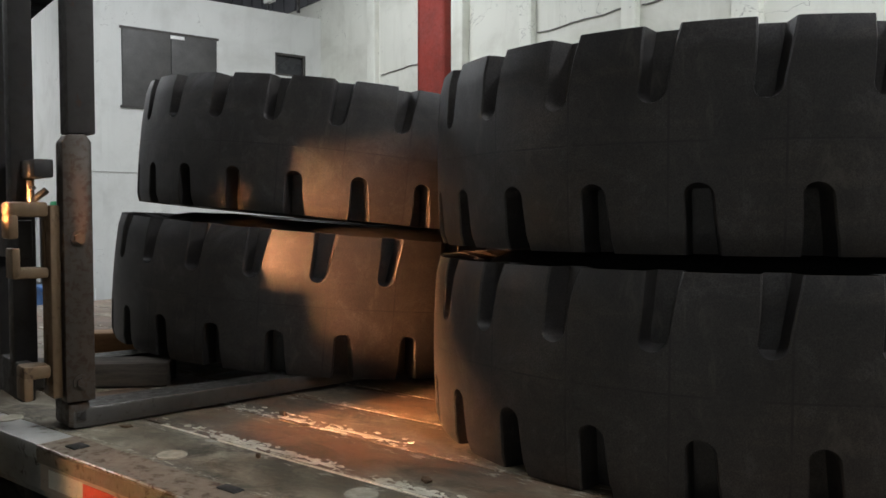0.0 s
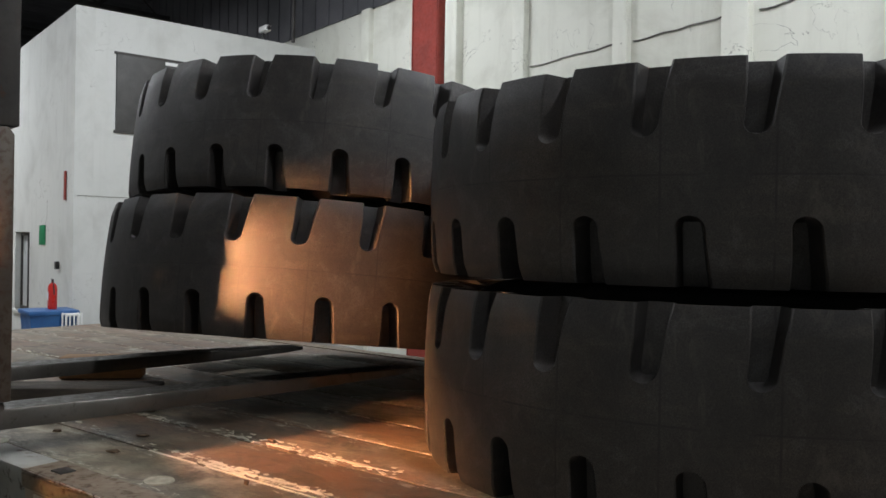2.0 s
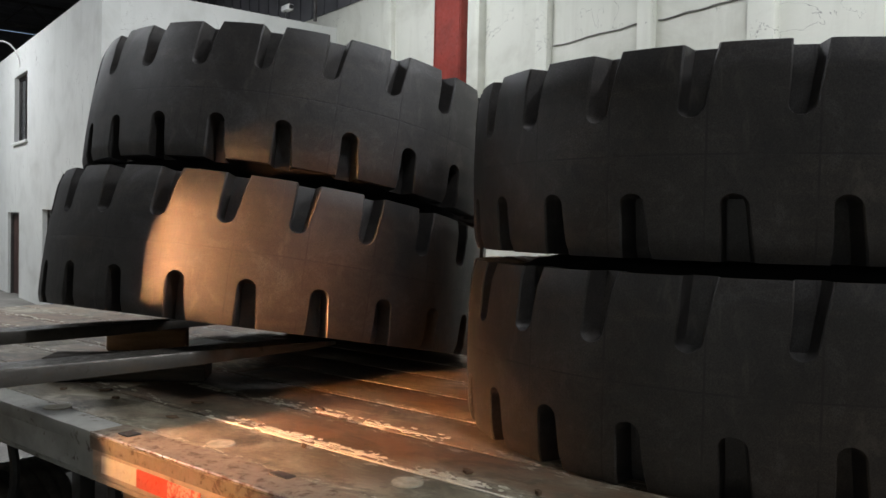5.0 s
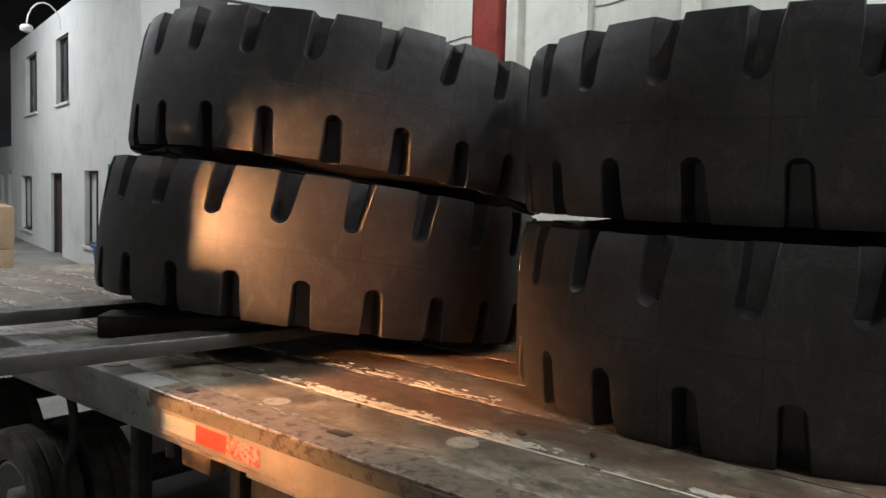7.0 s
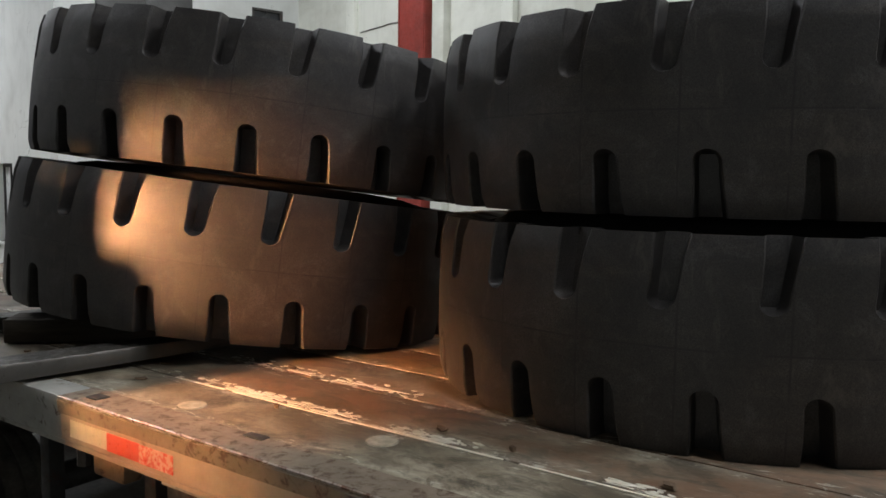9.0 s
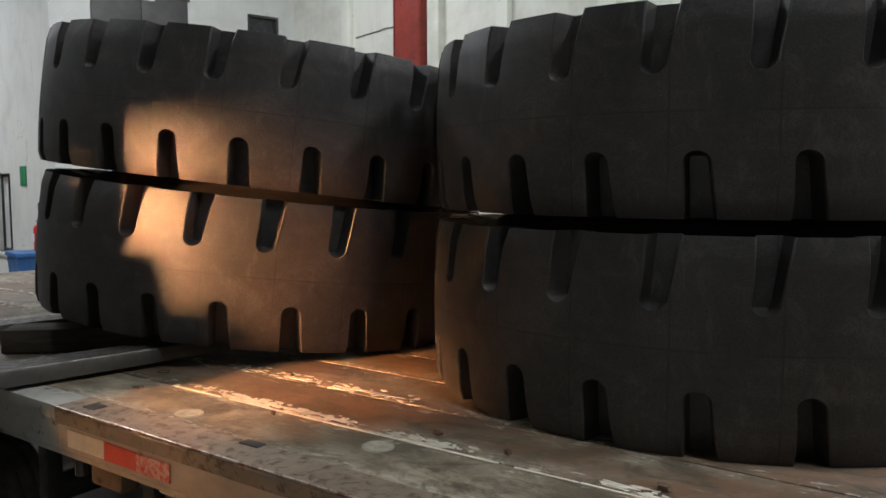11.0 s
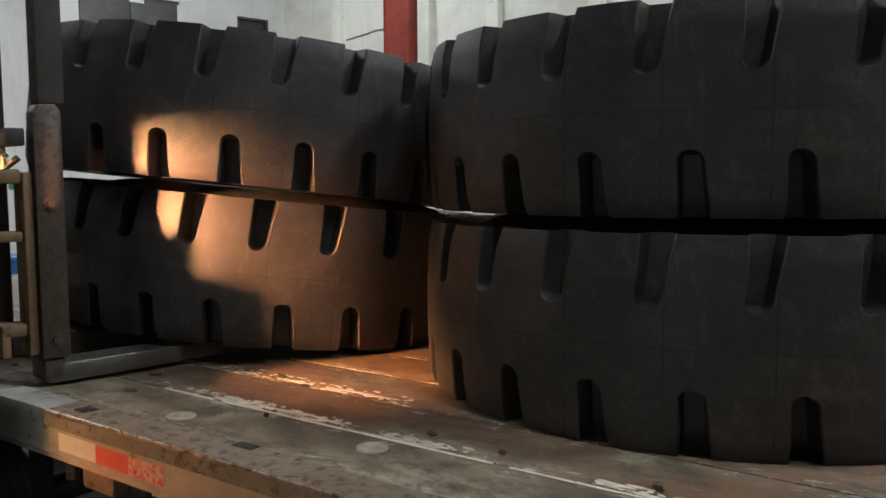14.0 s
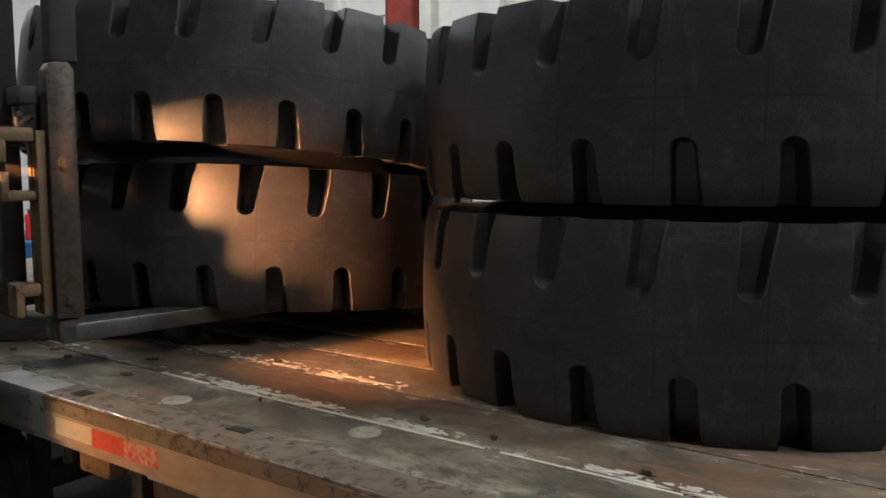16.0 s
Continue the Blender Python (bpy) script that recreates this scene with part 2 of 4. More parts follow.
REDCOL = material("red_oxide_column_paint", metal_paint((0.27, 0.035, 0.024), rust=(0.13, 0.03, 0.022), rough=0.55, metal=0.0, amount=0.6))
SHUTTER = material("dark_grey_shutter", two_tone((0.06, 0.06, 0.058), (0.085, 0.084, 0.08), 2.0, 0.6))
GLASSM = material("dark_window_pane", two_tone((0.025, 0.027, 0.03), (0.05, 0.052, 0.055), 1.5, 0.22, bumps=0.02))
PALEPANE = material("pale_window_pane", two_tone((0.5, 0.52, 0.52), (0.62, 0.64, 0.64), 1.5, 0.3, bumps=0.02))
FRAMEM = material("dark_window_frame", two_tone((0.03, 0.028, 0.026), (0.06, 0.055, 0.05), 4, 0.5))
DOORM = material("brown_door_wood", two_tone((0.045, 0.022, 0.017), (0.075, 0.04, 0.03), 2, 0.55, stretch=(6, 6, 1)))
WHITEM = material("white_enamel", two_tone((0.72, 0.73, 0.72), (0.82, 0.82, 0.81), 3, 0.4))
REDM = material("red_extinguisher_enamel", two_tone((0.5, 0.02, 0.015), (0.62, 0.03, 0.02), 4, 0.3))
BLUEM = material("blue_plastic", two_tone((0.02, 0.09, 0.26), (0.03, 0.13, 0.34), 4, 0.45))
GREENM = material("green_sign_plate", two_tone((0.02, 0.22, 0.09), (0.03, 0.28, 0.12), 4, 0.5))
CARTON = material("brown_carton", two_tone((0.36, 0.25, 0.15), (0.46, 0.33, 0.21), 2, 0.85))
TAPEBAND = material("pale_carton_band", two_tone((0.5, 0.42, 0.3), (0.6, 0.5, 0.38), 4, 0.5))
BLACKP = material("black_plastic", two_tone((0.015, 0.015, 0.015), (0.03, 0.03, 0.03), 6, 0.45))
YELLOWP = material("yellow_machine_paint", metal_paint((0.5, 0.27, 0.03), rough=0.45, metal=0.0))
TUBEGLOW = material("strip_light_glow", glow_build((0.95, 1.0, 0.98), 9.0))
BEAM = material("headlamp_glow", glow_build((1.0, 0.44, 0.185), 31000.0))


# ---- mesh helpers ----
def box(bm, x0, x1, y0, y1, z0, z1, bevel=0.0, m=None):
    vs = [bm.verts.new(Vector((x, y, z))) for x in (x0, x1) for y in (y0, y1) for z in (z0, z1)]
    fs = [bm.faces.new([vs[i] for i in f]) for f in ((0, 1, 3, 2), (4, 6, 7, 5), (0, 4, 5, 1), (2, 3, 7, 6), (0, 2, 6, 4), (1, 5, 7, 3))]
    if m is not None:
        bmesh.ops.transform(bm, matrix=m, verts=vs)
    if bevel:
        es = list({e for f in fs for e in f.edges})
        bmesh.ops.bevel(bm, geom=es, offset=bevel, segments=2, affect="EDGES", profile=0.5)
    return bm


def rod(bm, a, b, r, n=12, r2=None):
    a, b = Vector(a), Vector(b)
    d = b - a
    m = Matrix.Translation((a + b) / 2) @ d.to_track_quat("Z", "Y").to_matrix().to_4x4()
    bmesh.ops.create_cone(bm, cap_ends=True, segments=n, radius1=r, radius2=r if r2 is None else r2, depth=d.length, matrix=m)
    return bm


def revolve(bm, prof, n=32, m=Matrix()):
    rings = []
    for r, z in prof:
        rings.append([bm.verts.new(m @ Vector((r * math.cos(2 * math.pi * i / n), r * math.sin(2 * math.pi * i / n), z))) for i in range(n)])
    for a, b in zip(rings, rings[1:]):
        for i in range(n):
            bm.faces.new((a[i], a[(i + 1) % n], b[(i + 1) % n], b[i]))
    return bm


def finish(bm, name, mat, smooth=35):
    bmesh.ops.recalc_face_normals(bm, faces=bm.faces)
    me = bpy.data.meshes.new(name)
    bm.to_mesh(me)
    bm.free()
    me.materials.append(mat)
    if smooth:
        me.polygons.foreach_set("use_smooth", [True] * len(me.polygons))
        me.set_sharp_from_angle(angle=radians(smooth))
    return me


def thing(name, label, category, m=Matrix(), group="", kind=""):
    ob = new(name)
    ob.empty_display_size = 0.1
    ob.matrix_world = m
    return tagged(ob, label, category, group, kind)


def part(name, bm, mat, parent, label="", smooth=35):
    ob = new(name, finish(bm, name, mat, smooth))
    ob.parent = parent
    return tagged(ob, label)


def solid(name, bm, mat, label, category, m=Matrix(), kind="", group="", smooth=35):
    ob = new(name, finish(bm, name, mat, smooth))
    ob.matrix_world = m
    return tagged(ob, label, category, group, kind)


B = bmesh.new

# ---- structure: floor, hall walls, office block, roof ----
def wall_with_holes(name, m, length, height, thick, holes, mat, label):
    """A wall along its own x from 0 to length, its face at y = 0 and its body behind it; holes are (x0, x1, z0, z1)."""
    xs = sorted({0.0, length, *[h[0] for h in holes], *[h[1] for h in holes]})
    zs = sorted({0.0, height, *[h[2] for h in holes], *[h[3] for h in holes]})
    bm = B()

    def is_open(i, k):
        if not (0 <= i < len(xs) - 1 and 0 <= k < len(zs) - 1):
            return True
        x, z = (xs[i] + xs[i + 1]) / 2, (zs[k] + zs[k + 1]) / 2
        return any(h[0] < x < h[1] and h[2] < z < h[3] for h in holes)

    grid = {}

    def vert(i, j, k):
        if (i, j, k) not in grid:
            grid[i, j, k] = bm.verts.new((xs[i], j * thick, zs[k]))
        return grid[i, j, k]

    for i in range(len(xs) - 1):
        for k in range(len(zs) - 1):
            if is_open(i, k):
                continue
            for j in (0, 1):
                bm.faces.new([vert(i, j, k), vert(i + 1, j, k), vert(i + 1, j, k + 1), vert(i, j, k + 1)])
            for di, dk, a, b in ((-1, 0, (i, k), (i, k + 1)), (1, 0, (i + 1, k), (i + 1, k + 1)), (0, -1, (i, k), (i + 1, k)), (0, 1, (i, k + 1), (i + 1, k + 1))):
                if is_open(i + di, k + dk):
                    bm.faces.new([vert(a[0], 0, a[1]), vert(b[0], 0, b[1]), vert(b[0], 1, b[1]), vert(a[0], 1, a[1])])
    return solid(name, bm, mat, label, "wall", m, "structure", smooth=0)


bm = B()
box(bm, -32, 16, -18, 7, -0.2, 0)
solid("floor", bm, FLOORM, "worn grey concrete floor of the hall", "floor", HALL, "structure", smooth=0)

AX, CY, BY, TOP = -12.24, 0.98, 5.35, 5.62   # office block's end wall, its long wall, back wall, block height
wall_with_holes("wall_back", hall(-32, BY, 0), 48, CEIL, 0.3, [], WALLM, "white limewashed hall wall, cracked and stained")
# unseen gateways, added so that daylight comes in
wall_with_holes("wall_side", hall(16, BY, 0, -90), 24, CEIL, 0.3, [(9, 14, 0, 4.6)], WALLM, "white limewashed hall wall with a wide added gateway")
wall_with_holes("wall_front", hall(16, -18, 0, 180), 48, CEIL, 0.3, [(6, 11, 0, 4.6), (26, 31, 0, 4.6)], WALLM, "white limewashed hall wall with two added gateways")
wall_with_holes("wall_far", hall(-32, -18, 0, 90), 24, CEIL, 0.3, [], ROOFM, "dark far end wall of the hall")

# office block: long wall with windows and doors, end wall with the shutters
B_END = -26.2
wins_up = [(-23.5, -21.8, 3.5, 5.05), (-19.3, -17.9, 3.5, 5.0)]
wins_low = [(-24.4, -22.7, 0.35, 1.83), (-16.4, -15.2, 0.45, 1.98)]
doors_low = [(-20.0, -18.7, 0.0, 1.92)]
wall_with_holes("wall_office_long", hall(B_END, CY, 0), AX - B_END, TOP, 0.3,
                [(x0 - B_END, x1 - B_END, z0, z1) for x0, x1, z0, z1 in wins_up + wins_low + doors_low], HOUSEM, "pale rendered two-storey office block wall")
A_HOLES = [(1.61 - CY + 0.0, 3.25 - CY, 3.66, 4.95), (4.38 - CY, 5.02 - CY, 4.46, 4.88)]
wall_with_holes("wall_office_end", hall(AX, CY + 0.3, 0, 90), BY - CY - 0.3, TOP, 0.3,
                [(x0 - 0.3, x1 - 0.3, z0, z1) for x0, x1, z0, z1 in A_HOLES], HOUSEM, "white rendered end wall of the office block")
bm = B()
box(bm, B_END + 0.3, AX - 0.31, CY + 0.31, BY - 0.01, TOP - 0.16, TOP - 0.03)
solid("office_roof", bm, FLOORM, "flat concrete roof slab of the office block", "roof", HALL, "structure", smooth=0)
# low annex at the far end of the block
wall_with_holes("wall_annex", hall(-32, CY + 0.15, 0), 32 + B_END - 0.02, 2.75, 0.3, [(0.9, 1.6, 0.4, 1.9), (2.3, 3.0, 0.4, 1.9), (3.9, 4.9, 0.0, 1.95)], HOUSEM, "low rendered annex wall with dark openings")
# dark sheet added behind the openings, so that the inside looks unlit
bm = B()
box(bm, -32, B_END - 0.02, CY + 2.2, CY + 2.4, 0, 2.7)
solid("annex_inner_wall", bm, ROOFM, "dark sheet added behind the annex openings", "wall", HALL, "structure", smooth=0)
# the same added dark backing behind the office windows and door
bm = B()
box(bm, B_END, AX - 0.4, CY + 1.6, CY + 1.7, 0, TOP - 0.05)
solid("office_inner_wall", bm, ROOFM, "dark sheet added behind the office openings", "wall", HALL, "structure", smooth=0)

# thin raised strip as the end wall's crack line, and pilasters, ring beam on the back wall
bm = B()
box(bm, AX, AX + 0.008, CY + 0.05, BY, 2.56, 2.568)
solid("trim_ledge", bm, FLOORM, "thin strip as a crack line across the end wall", "trim", HALL, "structure")


def hall_u(u):
    return 1.62 - 0.8 * (u + 1.62)


for i, (ua, ub) in enumerate([(8.69, 8.40), (6.47, 6.20), (4.6, 4.2), (13.5, 13.2), (2.45, 2.1), (0.3, -0.05), (-2.0, -2.35)]):
    bm = B()
    xa, xb = hall_u(ua), hall_u(ub)
    box(bm, xa, xb, BY - 0.1, BY + 0.01, 0, 5.98, 0.012)
    solid("pilaster", bm, WALLM, "whitewashed pilaster standing out of the hall wall", "pilaster", HALL, "structure")
# sagging crack and ledge lines between the pilasters, as raised plaster steps
for ua, ub, za, zb in ((8.35, 6.5, 4.96, 5.03), (6.15, 4.65, 5.0, 5.06), (13.1, 11.5, 4.88, 4.96), (4.1, 2.5, 5.05, 5.1)):
    bm = B()
    n = 14
    pts = []
    for k in range(n + 1):
        s = k / n
        z = 1.87 + 0.8 * (za + (zb - za) * s - 1.87) + 0.03 * noise.noise((s * 4, ua, 1)) + 0.012 * noise.noise((s * 17, ua, 5))
        pts.append((hall_u(ua + (ub - ua) * s), z))
    for (xa, z0), (xb, z1) in zip(pts, pts[1:]):
        a = [bm.verts.new((xa, y, z)) for y, z in ((BY + 0.005, z0 - 0.014), (BY - 0.02, z0 - 0.008), (BY - 0.02, z0 + 0.004), (BY + 0.005, z0 + 0.008))]
        c = [bm.verts.new((xb, y, z)) for y, z in ((BY + 0.005, z1 - 0.014), (BY - 0.02, z1 - 0.008), (BY - 0.02, z1 + 0.004), (BY + 0.005, z1 + 0.008))]
        for q in range(3):
            bm.faces.new((a[q], a[q + 1], c[q + 1], c[q]))
    solid("trim_crack", bm, FLOORM, "dark uneven crack along a plaster joint", "crack", HALL, "structure")

# dark ribbed band added over the wall's upper part, from z = 5.98
bm = B()
box(bm, -31.9, 15.9, BY - 0.024, BY - 0.004, 5.98, CEIL - 0.02)
for k in range(96):
    box(bm, -31.8 + k * 0.5, -31.7 + k * 0.5, BY - 0.044, BY - 0.026, 5.98, CEIL - 0.02)
solid("wall_cladding", bm, ROOFM, "dark ribbed band added above the white wall", "cladding", HALL, "structure", smooth=0)

# red column with flanges in front of the back wall, and the pale post beside it
col = thing("steel_column", "red-oxide painted steel column before the white wall", "column", hall(hall_u(11.1), BY - 0.09, 0), kind="structure")
bm = B()
box(bm, -0.33, 0.33, -0.012, 0.012, 0, CEIL - 0.02)
part("web", bm, REDCOL, col)
for sx in (-1, 1):
    bm = B()
    box(bm, sx * 0.33 - 0.012, sx * 0.33 + 0.012, -0.07, 0.07, 0, CEIL - 0.02, 0.004)
    part("flange", bm, REDCOL, col)
bm = B()
box(bm, -0.3, 0.3, -0.065, -0.05, 0, CEIL - 0.02)
part("cover_plate", bm, REDCOL, col)
bm = B()
box(bm, hall_u(10.5), hall_u(10.16), BY - 0.14, BY + 0.01, 0, 5.98, 0.01)
solid("pilaster", bm, WALLM, "grey-white pilaster beside the red column", "pilaster", HALL, "structure")

# roof: dark sheeting, purlins and trusses
bm = B()
nseg = 96
rowsv = []
for y in (-18, 6.5):
    rowsv.append([[bm.verts.new((-32 + 48 * i / nseg, y, CEIL + z0 + (0.05 if i % 2 else 0) + 0.0)) for i in range(nseg + 1)] for z0 in (0.02, 0.08)])
for k in (0, 1):
    for i in range(nseg):
        bm.faces.new((rowsv[0][k][i], rowsv[0][k][i + 1], rowsv[1][k][i + 1], rowsv[1][k][i]))
solid("ceiling", bm, ROOFM, "dark corrugated roof sheeting", "ceiling", HALL, "structure", smooth=0)
for x in (-27, -20, -13, -6, 1, 8, 15):
    truss = thing("roof_truss", "dark steel roof truss under the sheeting", "truss", hall(x, 0, 0), "roof trusses", "structure")
    for z in (CEIL - 0.02, CEIL - 0.75):
        bm = B()
        box(bm, -0.05, 0.05, -17.9, BY - 0.02, z - 0.09, z)
        part("chord", bm, STEELROOF, truss)
    for k in range(15):
        bm = B()
        y = -17.5 + k * 1.5
        rod(bm, (0, y, CEIL - 0.78), (0, y + 0.75, CEIL - 0.06), 0.025, 6)
        rod(bm, (0, y + 0.75, CEIL - 0.06), (0, y + 1.5, CEIL - 0.78), 0.025, 6)
        part("web_strut", bm, STEELROOF, truss)
for y in (-16, -13, -10, -7, -4, -1, 1.6, 4.2):
    bm = B()
    box(bm, -32, 16, y - 0.04, y + 0.04, CEIL - 0.14, CEIL - 0.01)
    solid("purlin", bm, STEELROOF, "dark steel purlin carrying the roof sheets", "purlin", HALL, "structure", group="purlins", smooth=0)
# fixtures for these lamps, all but the last of them added
for lx, ly, power in LIGHTS:
    lt = thing("strip_light", "white suspended strip light, switched on, in a set of mostly added fill", "strip light", hall(lx, ly, CEIL - 1.05), "strip lights")
    bm = B()
    box(bm, -1.25, 1.25, -0.13, 0.13, 0.0, 0.06, 0.01)
    part("housing", bm, WHITEM, lt)
    for y in (-0.06, 0.06):
        bm = B()
        rod(bm, (-1.2, y, -0.02), (1.2, y, -0.02), 0.016, 10)
        part("tube", bm, TUBEGLOW, lt, "glowing white tube")
    for x in (-0.9, 0.9):
        bm = B()
        rod(bm, (x, 0, 0.05), (x, 0, 1.0), 0.006, 6)
        part("hanger", bm, STEELROOF, lt)


# ---- office block fittings ----
def window(name, x0, x1, z0, z1, y, label, pale=False, m=HALL):
    w = thing(name, label, "window", m @ pose((x0 + x1) / 2, y, z0), kind="structure")
    hw, h = (x1 - x0) / 2, z1 - z0
    for a in (-1, 1):
        bm = B()
        box(bm, a * hw - 0.05, a * hw + 0.05, 0.10, 0.18, 0, h, 0.006)
        part("frame_side", bm, FRAMEM, w)
    for z in (0.035, h - 0.035):
        bm = B()
        box(bm, -hw, hw, 0.10, 0.18, z - 0.035, z + 0.035, 0.006)
        part("frame_rail", bm, FRAMEM, w)
    bm = B()
    box(bm, -0.03, 0.03, 0.10, 0.18, 0.06, h - 0.06, 0.004)
    part("mullion", bm, FRAMEM, w)
    for a in (-1, 1):
        bm = B()
        box(bm, min(0, a * hw), max(0, a * hw), 0.135, 0.145, 0.05, h - 0.05)
        part("pane", bm, PALEPANE if pale and a < 0 else GLASSM, w, "pale pane" if pale and a < 0 else "")
    bm = B()
    box(bm, -hw - 0.06, hw + 0.06, -0.05, 0.1, -0.06, 0.0, 0.008)
    part("sill", bm, HOUSEM, w)
    return w


for i, (x0, x1, z0, z1) in enumerate(wins_up):
    window("window_%d" % (i + 1), x0, x1, z0, z1, CY, "dark upper-storey window in the office wall")
for i, (x0, x1, z0, z1) in enumerate(wins_low):
    window("window_%d" % (i + 3), x0, x1, z0, z1, CY, "dark-framed lower window with one pale half", True)
for x0, x1, z0, z1 in doors_low:
    d = thing("door_1", "closed dark brown wooden door of the office", "door", hall(x0, CY, 0), kind="structure")
    wd = x1 - x0
    bm = B()
    box(bm, 0.07, wd - 0.07, 0.12, 0.17, 0.01, z1 - 0.07, 0.006)
    part("leaf", bm, DOORM, d)
    for a, b in ((0, 0.07), (wd - 0.07, wd)):
        bm = B()
        box(bm, a, b, 0.06, 0.2, 0, z1)
        part("jamb", bm, FRAMEM, d)
    bm = B()
    box(bm, 0.07, wd - 0.07, 0.06, 0.2, z1 - 0.07, z1)
    part("head", bm, FRAMEM, d)
    bm = B()
    rod(bm, (wd - 0.2, 0.12, 0.98), (wd - 0.2, 0.05, 0.98), 0.02, 10)
    rod(bm, (wd - 0.2, 0.06, 0.98), (wd - 0.34, 0.06, 0.98), 0.012, 8)
    part("door_handle", bm, FORKM, d, "worn steel lever handle")

# dark double shutter and the small vent window on the end wall
END = hall(AX, 0, 0, 90)
sh = thing("shutter_window", "dark grey double shutter with a white label", "shutter", END @ pose(0, 0.0, 3.66), kind="structure")
for a, b in ((1.62, 2.425), (2.435, 3.24)):
    bm = B()
    box(bm, a, b, -0.02, 0.03, 0.01, 1.28, 0.006)
    part("leaf", bm, SHUTTER, sh)
bm = B()
box(bm, 2.42, 2.66, -0.028, -0.021, 1.2, 1.255)
part("label_plate", bm, WHITEM, sh, "small white label strip")
for z in (-0.01, 1.29):
    bm = B()
    box(bm, 1.58, 3.28, -0.025, 0.05, z - 0.02, z + 0.02)
    part("frame_rail", bm, FRAMEM, sh)
vw = thing("vent_window", "small dark vent window high in the end wall", "window", END @ pose(0, 0, 4.46), kind="structure")
bm = B()
box(bm, 4.38, 5.02, 0.08, 0.1, 0, 0.42)
part("pane", bm, GLASSM, vw)
for a, b, c, d2 in ((4.38, 4.43, 0, 0.42), (4.97, 5.02, 0, 0.42), (4.43, 4.97, 0, 0.04), (4.43, 4.97, 0.38, 0.42)):
    bm = B()
    box(bm, a, b, 0.02, 0.1, c, d2)
    part("frame_side", bm, FRAMEM, vw)

# small things about the office block
camx = thing("security_camera", "small dark security camera on the parapet", "camera", hall(AX + 0.03, 4.274, TOP))
bm = B()
rod(bm, (-0.1, 0, -0.02), (-0.1, 0, 0.16), 0.025, 8)
part("stalk", bm, BLACKP, camx)
bm = B()
box(bm, -0.17, 0.12, -0.06, 0.06, 0.14, 0.25, 0.02)
part("body", bm, WHITEM, camx)
bm = B()
rod(bm, (0.12, 0, 0.195), (0.15, 0, 0.195), 0.04, 12)
part("lens_cover", bm, BLACKP, camx)
bm = B()
rod(bm, (AX - 0.25, BY - 0.35, TOP + 0.12), (AX - 0.25, BY - 0.35, CEIL - 0.02), 0.035, 10)
solid("conduit_pipe", bm, FRAMEM, "dark upright pipe from the office roof to the sheeting", "pipe", HALL)
wl = thing("wall_lamp", "round white lamp on a curved bracket, on the office wall", "wall lamp", hall(-18.7, CY, 5.45))
bm = B()
prev = (0, 0.0, -0.3)
for k in range(1, 9):
    a = math.pi * k / 8
    cur = (0, -0.35 + 0.35 * math.cos(a), -0.3 + 0.55 * math.sin(a))
    rod(bm, prev, cur, 0.018, 8)
    prev = cur
part("bracket", bm, WHITEM, wl)
bm = B()
revolve(bm, [(0.015, 0.09), (0.11, 0.06), (0.14, 0.0), (0.12, -0.07), (0.015, -0.11)], 20, pose(0, -0.7, -0.35))
part("globe", bm, WHITEM, wl)
fe = thing("fire_extinguisher", "red fire extinguisher with a black hose, standing on a shelf box", "extinguisher", hall(-11.95, 0.62, 0.772) @ Matrix.Diagonal((0.72, 0.72, 0.7, 1)))
bm = B()
revolve(bm, [(0.0, 0.0), (0.085, 0.0), (0.095, 0.03), (0.095, 0.47), (0.07, 0.55), (0.03, 0.58), (0.0, 0.58)], 20)
part("cylinder", bm, REDM, fe)
bm = B()
box(bm, -0.03, 0.03, -0.02, 0.02, 0.575, 0.66, 0.006)
box(bm, -0.12, 0.05, -0.012, 0.012, 0.64, 0.665, 0.004)
part("valve", bm, BLACKP, fe)
bm = B()
for k in range(8):
    a0, a1 = k / 8 * 1.5, (k + 1) / 8 * 1.5
    rod(bm, (0.03 + 0.11 * math.sin(a0), 0, 0.62 - 0.2 * a0), (0.03 + 0.11 * math.sin(a1), 0, 0.62 - 0.2 * a1), 0.012, 8)
part("hose", bm, BLACKP, fe)
bm = B()
box(bm, -0.06, 0.06, -0.1, -0.094, 0.2, 0.38)
part("label_plate", bm, WHITEM, fe, "pale instruction label")
bn = thing("storage_bin", "blue plastic storage bin against the office wall", "bin", hall(-11.95, 0.57, 0))
bm = B()
bmesh.ops.create_cone(bm, cap_ends=True, segments=4, radius1=0.4, radius2=0.47, depth=0.7, matrix=pose(0, 0, 0.35, 0, 0, 45))
part("body", bm, BLUEM, bn, smooth=20)
bm = B()
box(bm, -0.36, 0.36, -0.36, 0.36, 0.7, 0.77, 0.015)
part("lid", bm, BLUEM, bn)
cr = thing("slatted_crate", "white plastic slatted crate beside the blue bin", "crate", hall(-11.48, 0.79, 0))
for y in (-0.11, 0.11):
    for x in (-0.11, 0.11):
        bm = B()
        box(bm, x - 0.012, x + 0.012, y - 0.012, y + 0.012, 0, 0.74, 0.003)
        part("corner_post", bm, WHITEM, cr)
for k in range(3):
    for x in (-0.118, 0.118):
        bm = B()
        box(bm, x - 0.006, x + 0.006, -0.06 + k * 0.06 - 0.011, -0.06 + k * 0.06 + 0.011, 0.02, 0.72, 0.002)
        part("slat", bm, WHITEM, cr)
for z in (0.02, 0.36, 0.7):
    bm = B()
    box(bm, -0.11, 0.11, -0.098, 0.098, z, z + 0.03, 0.004)
    part("shelf", bm, WHITEM, cr)
bm = B()
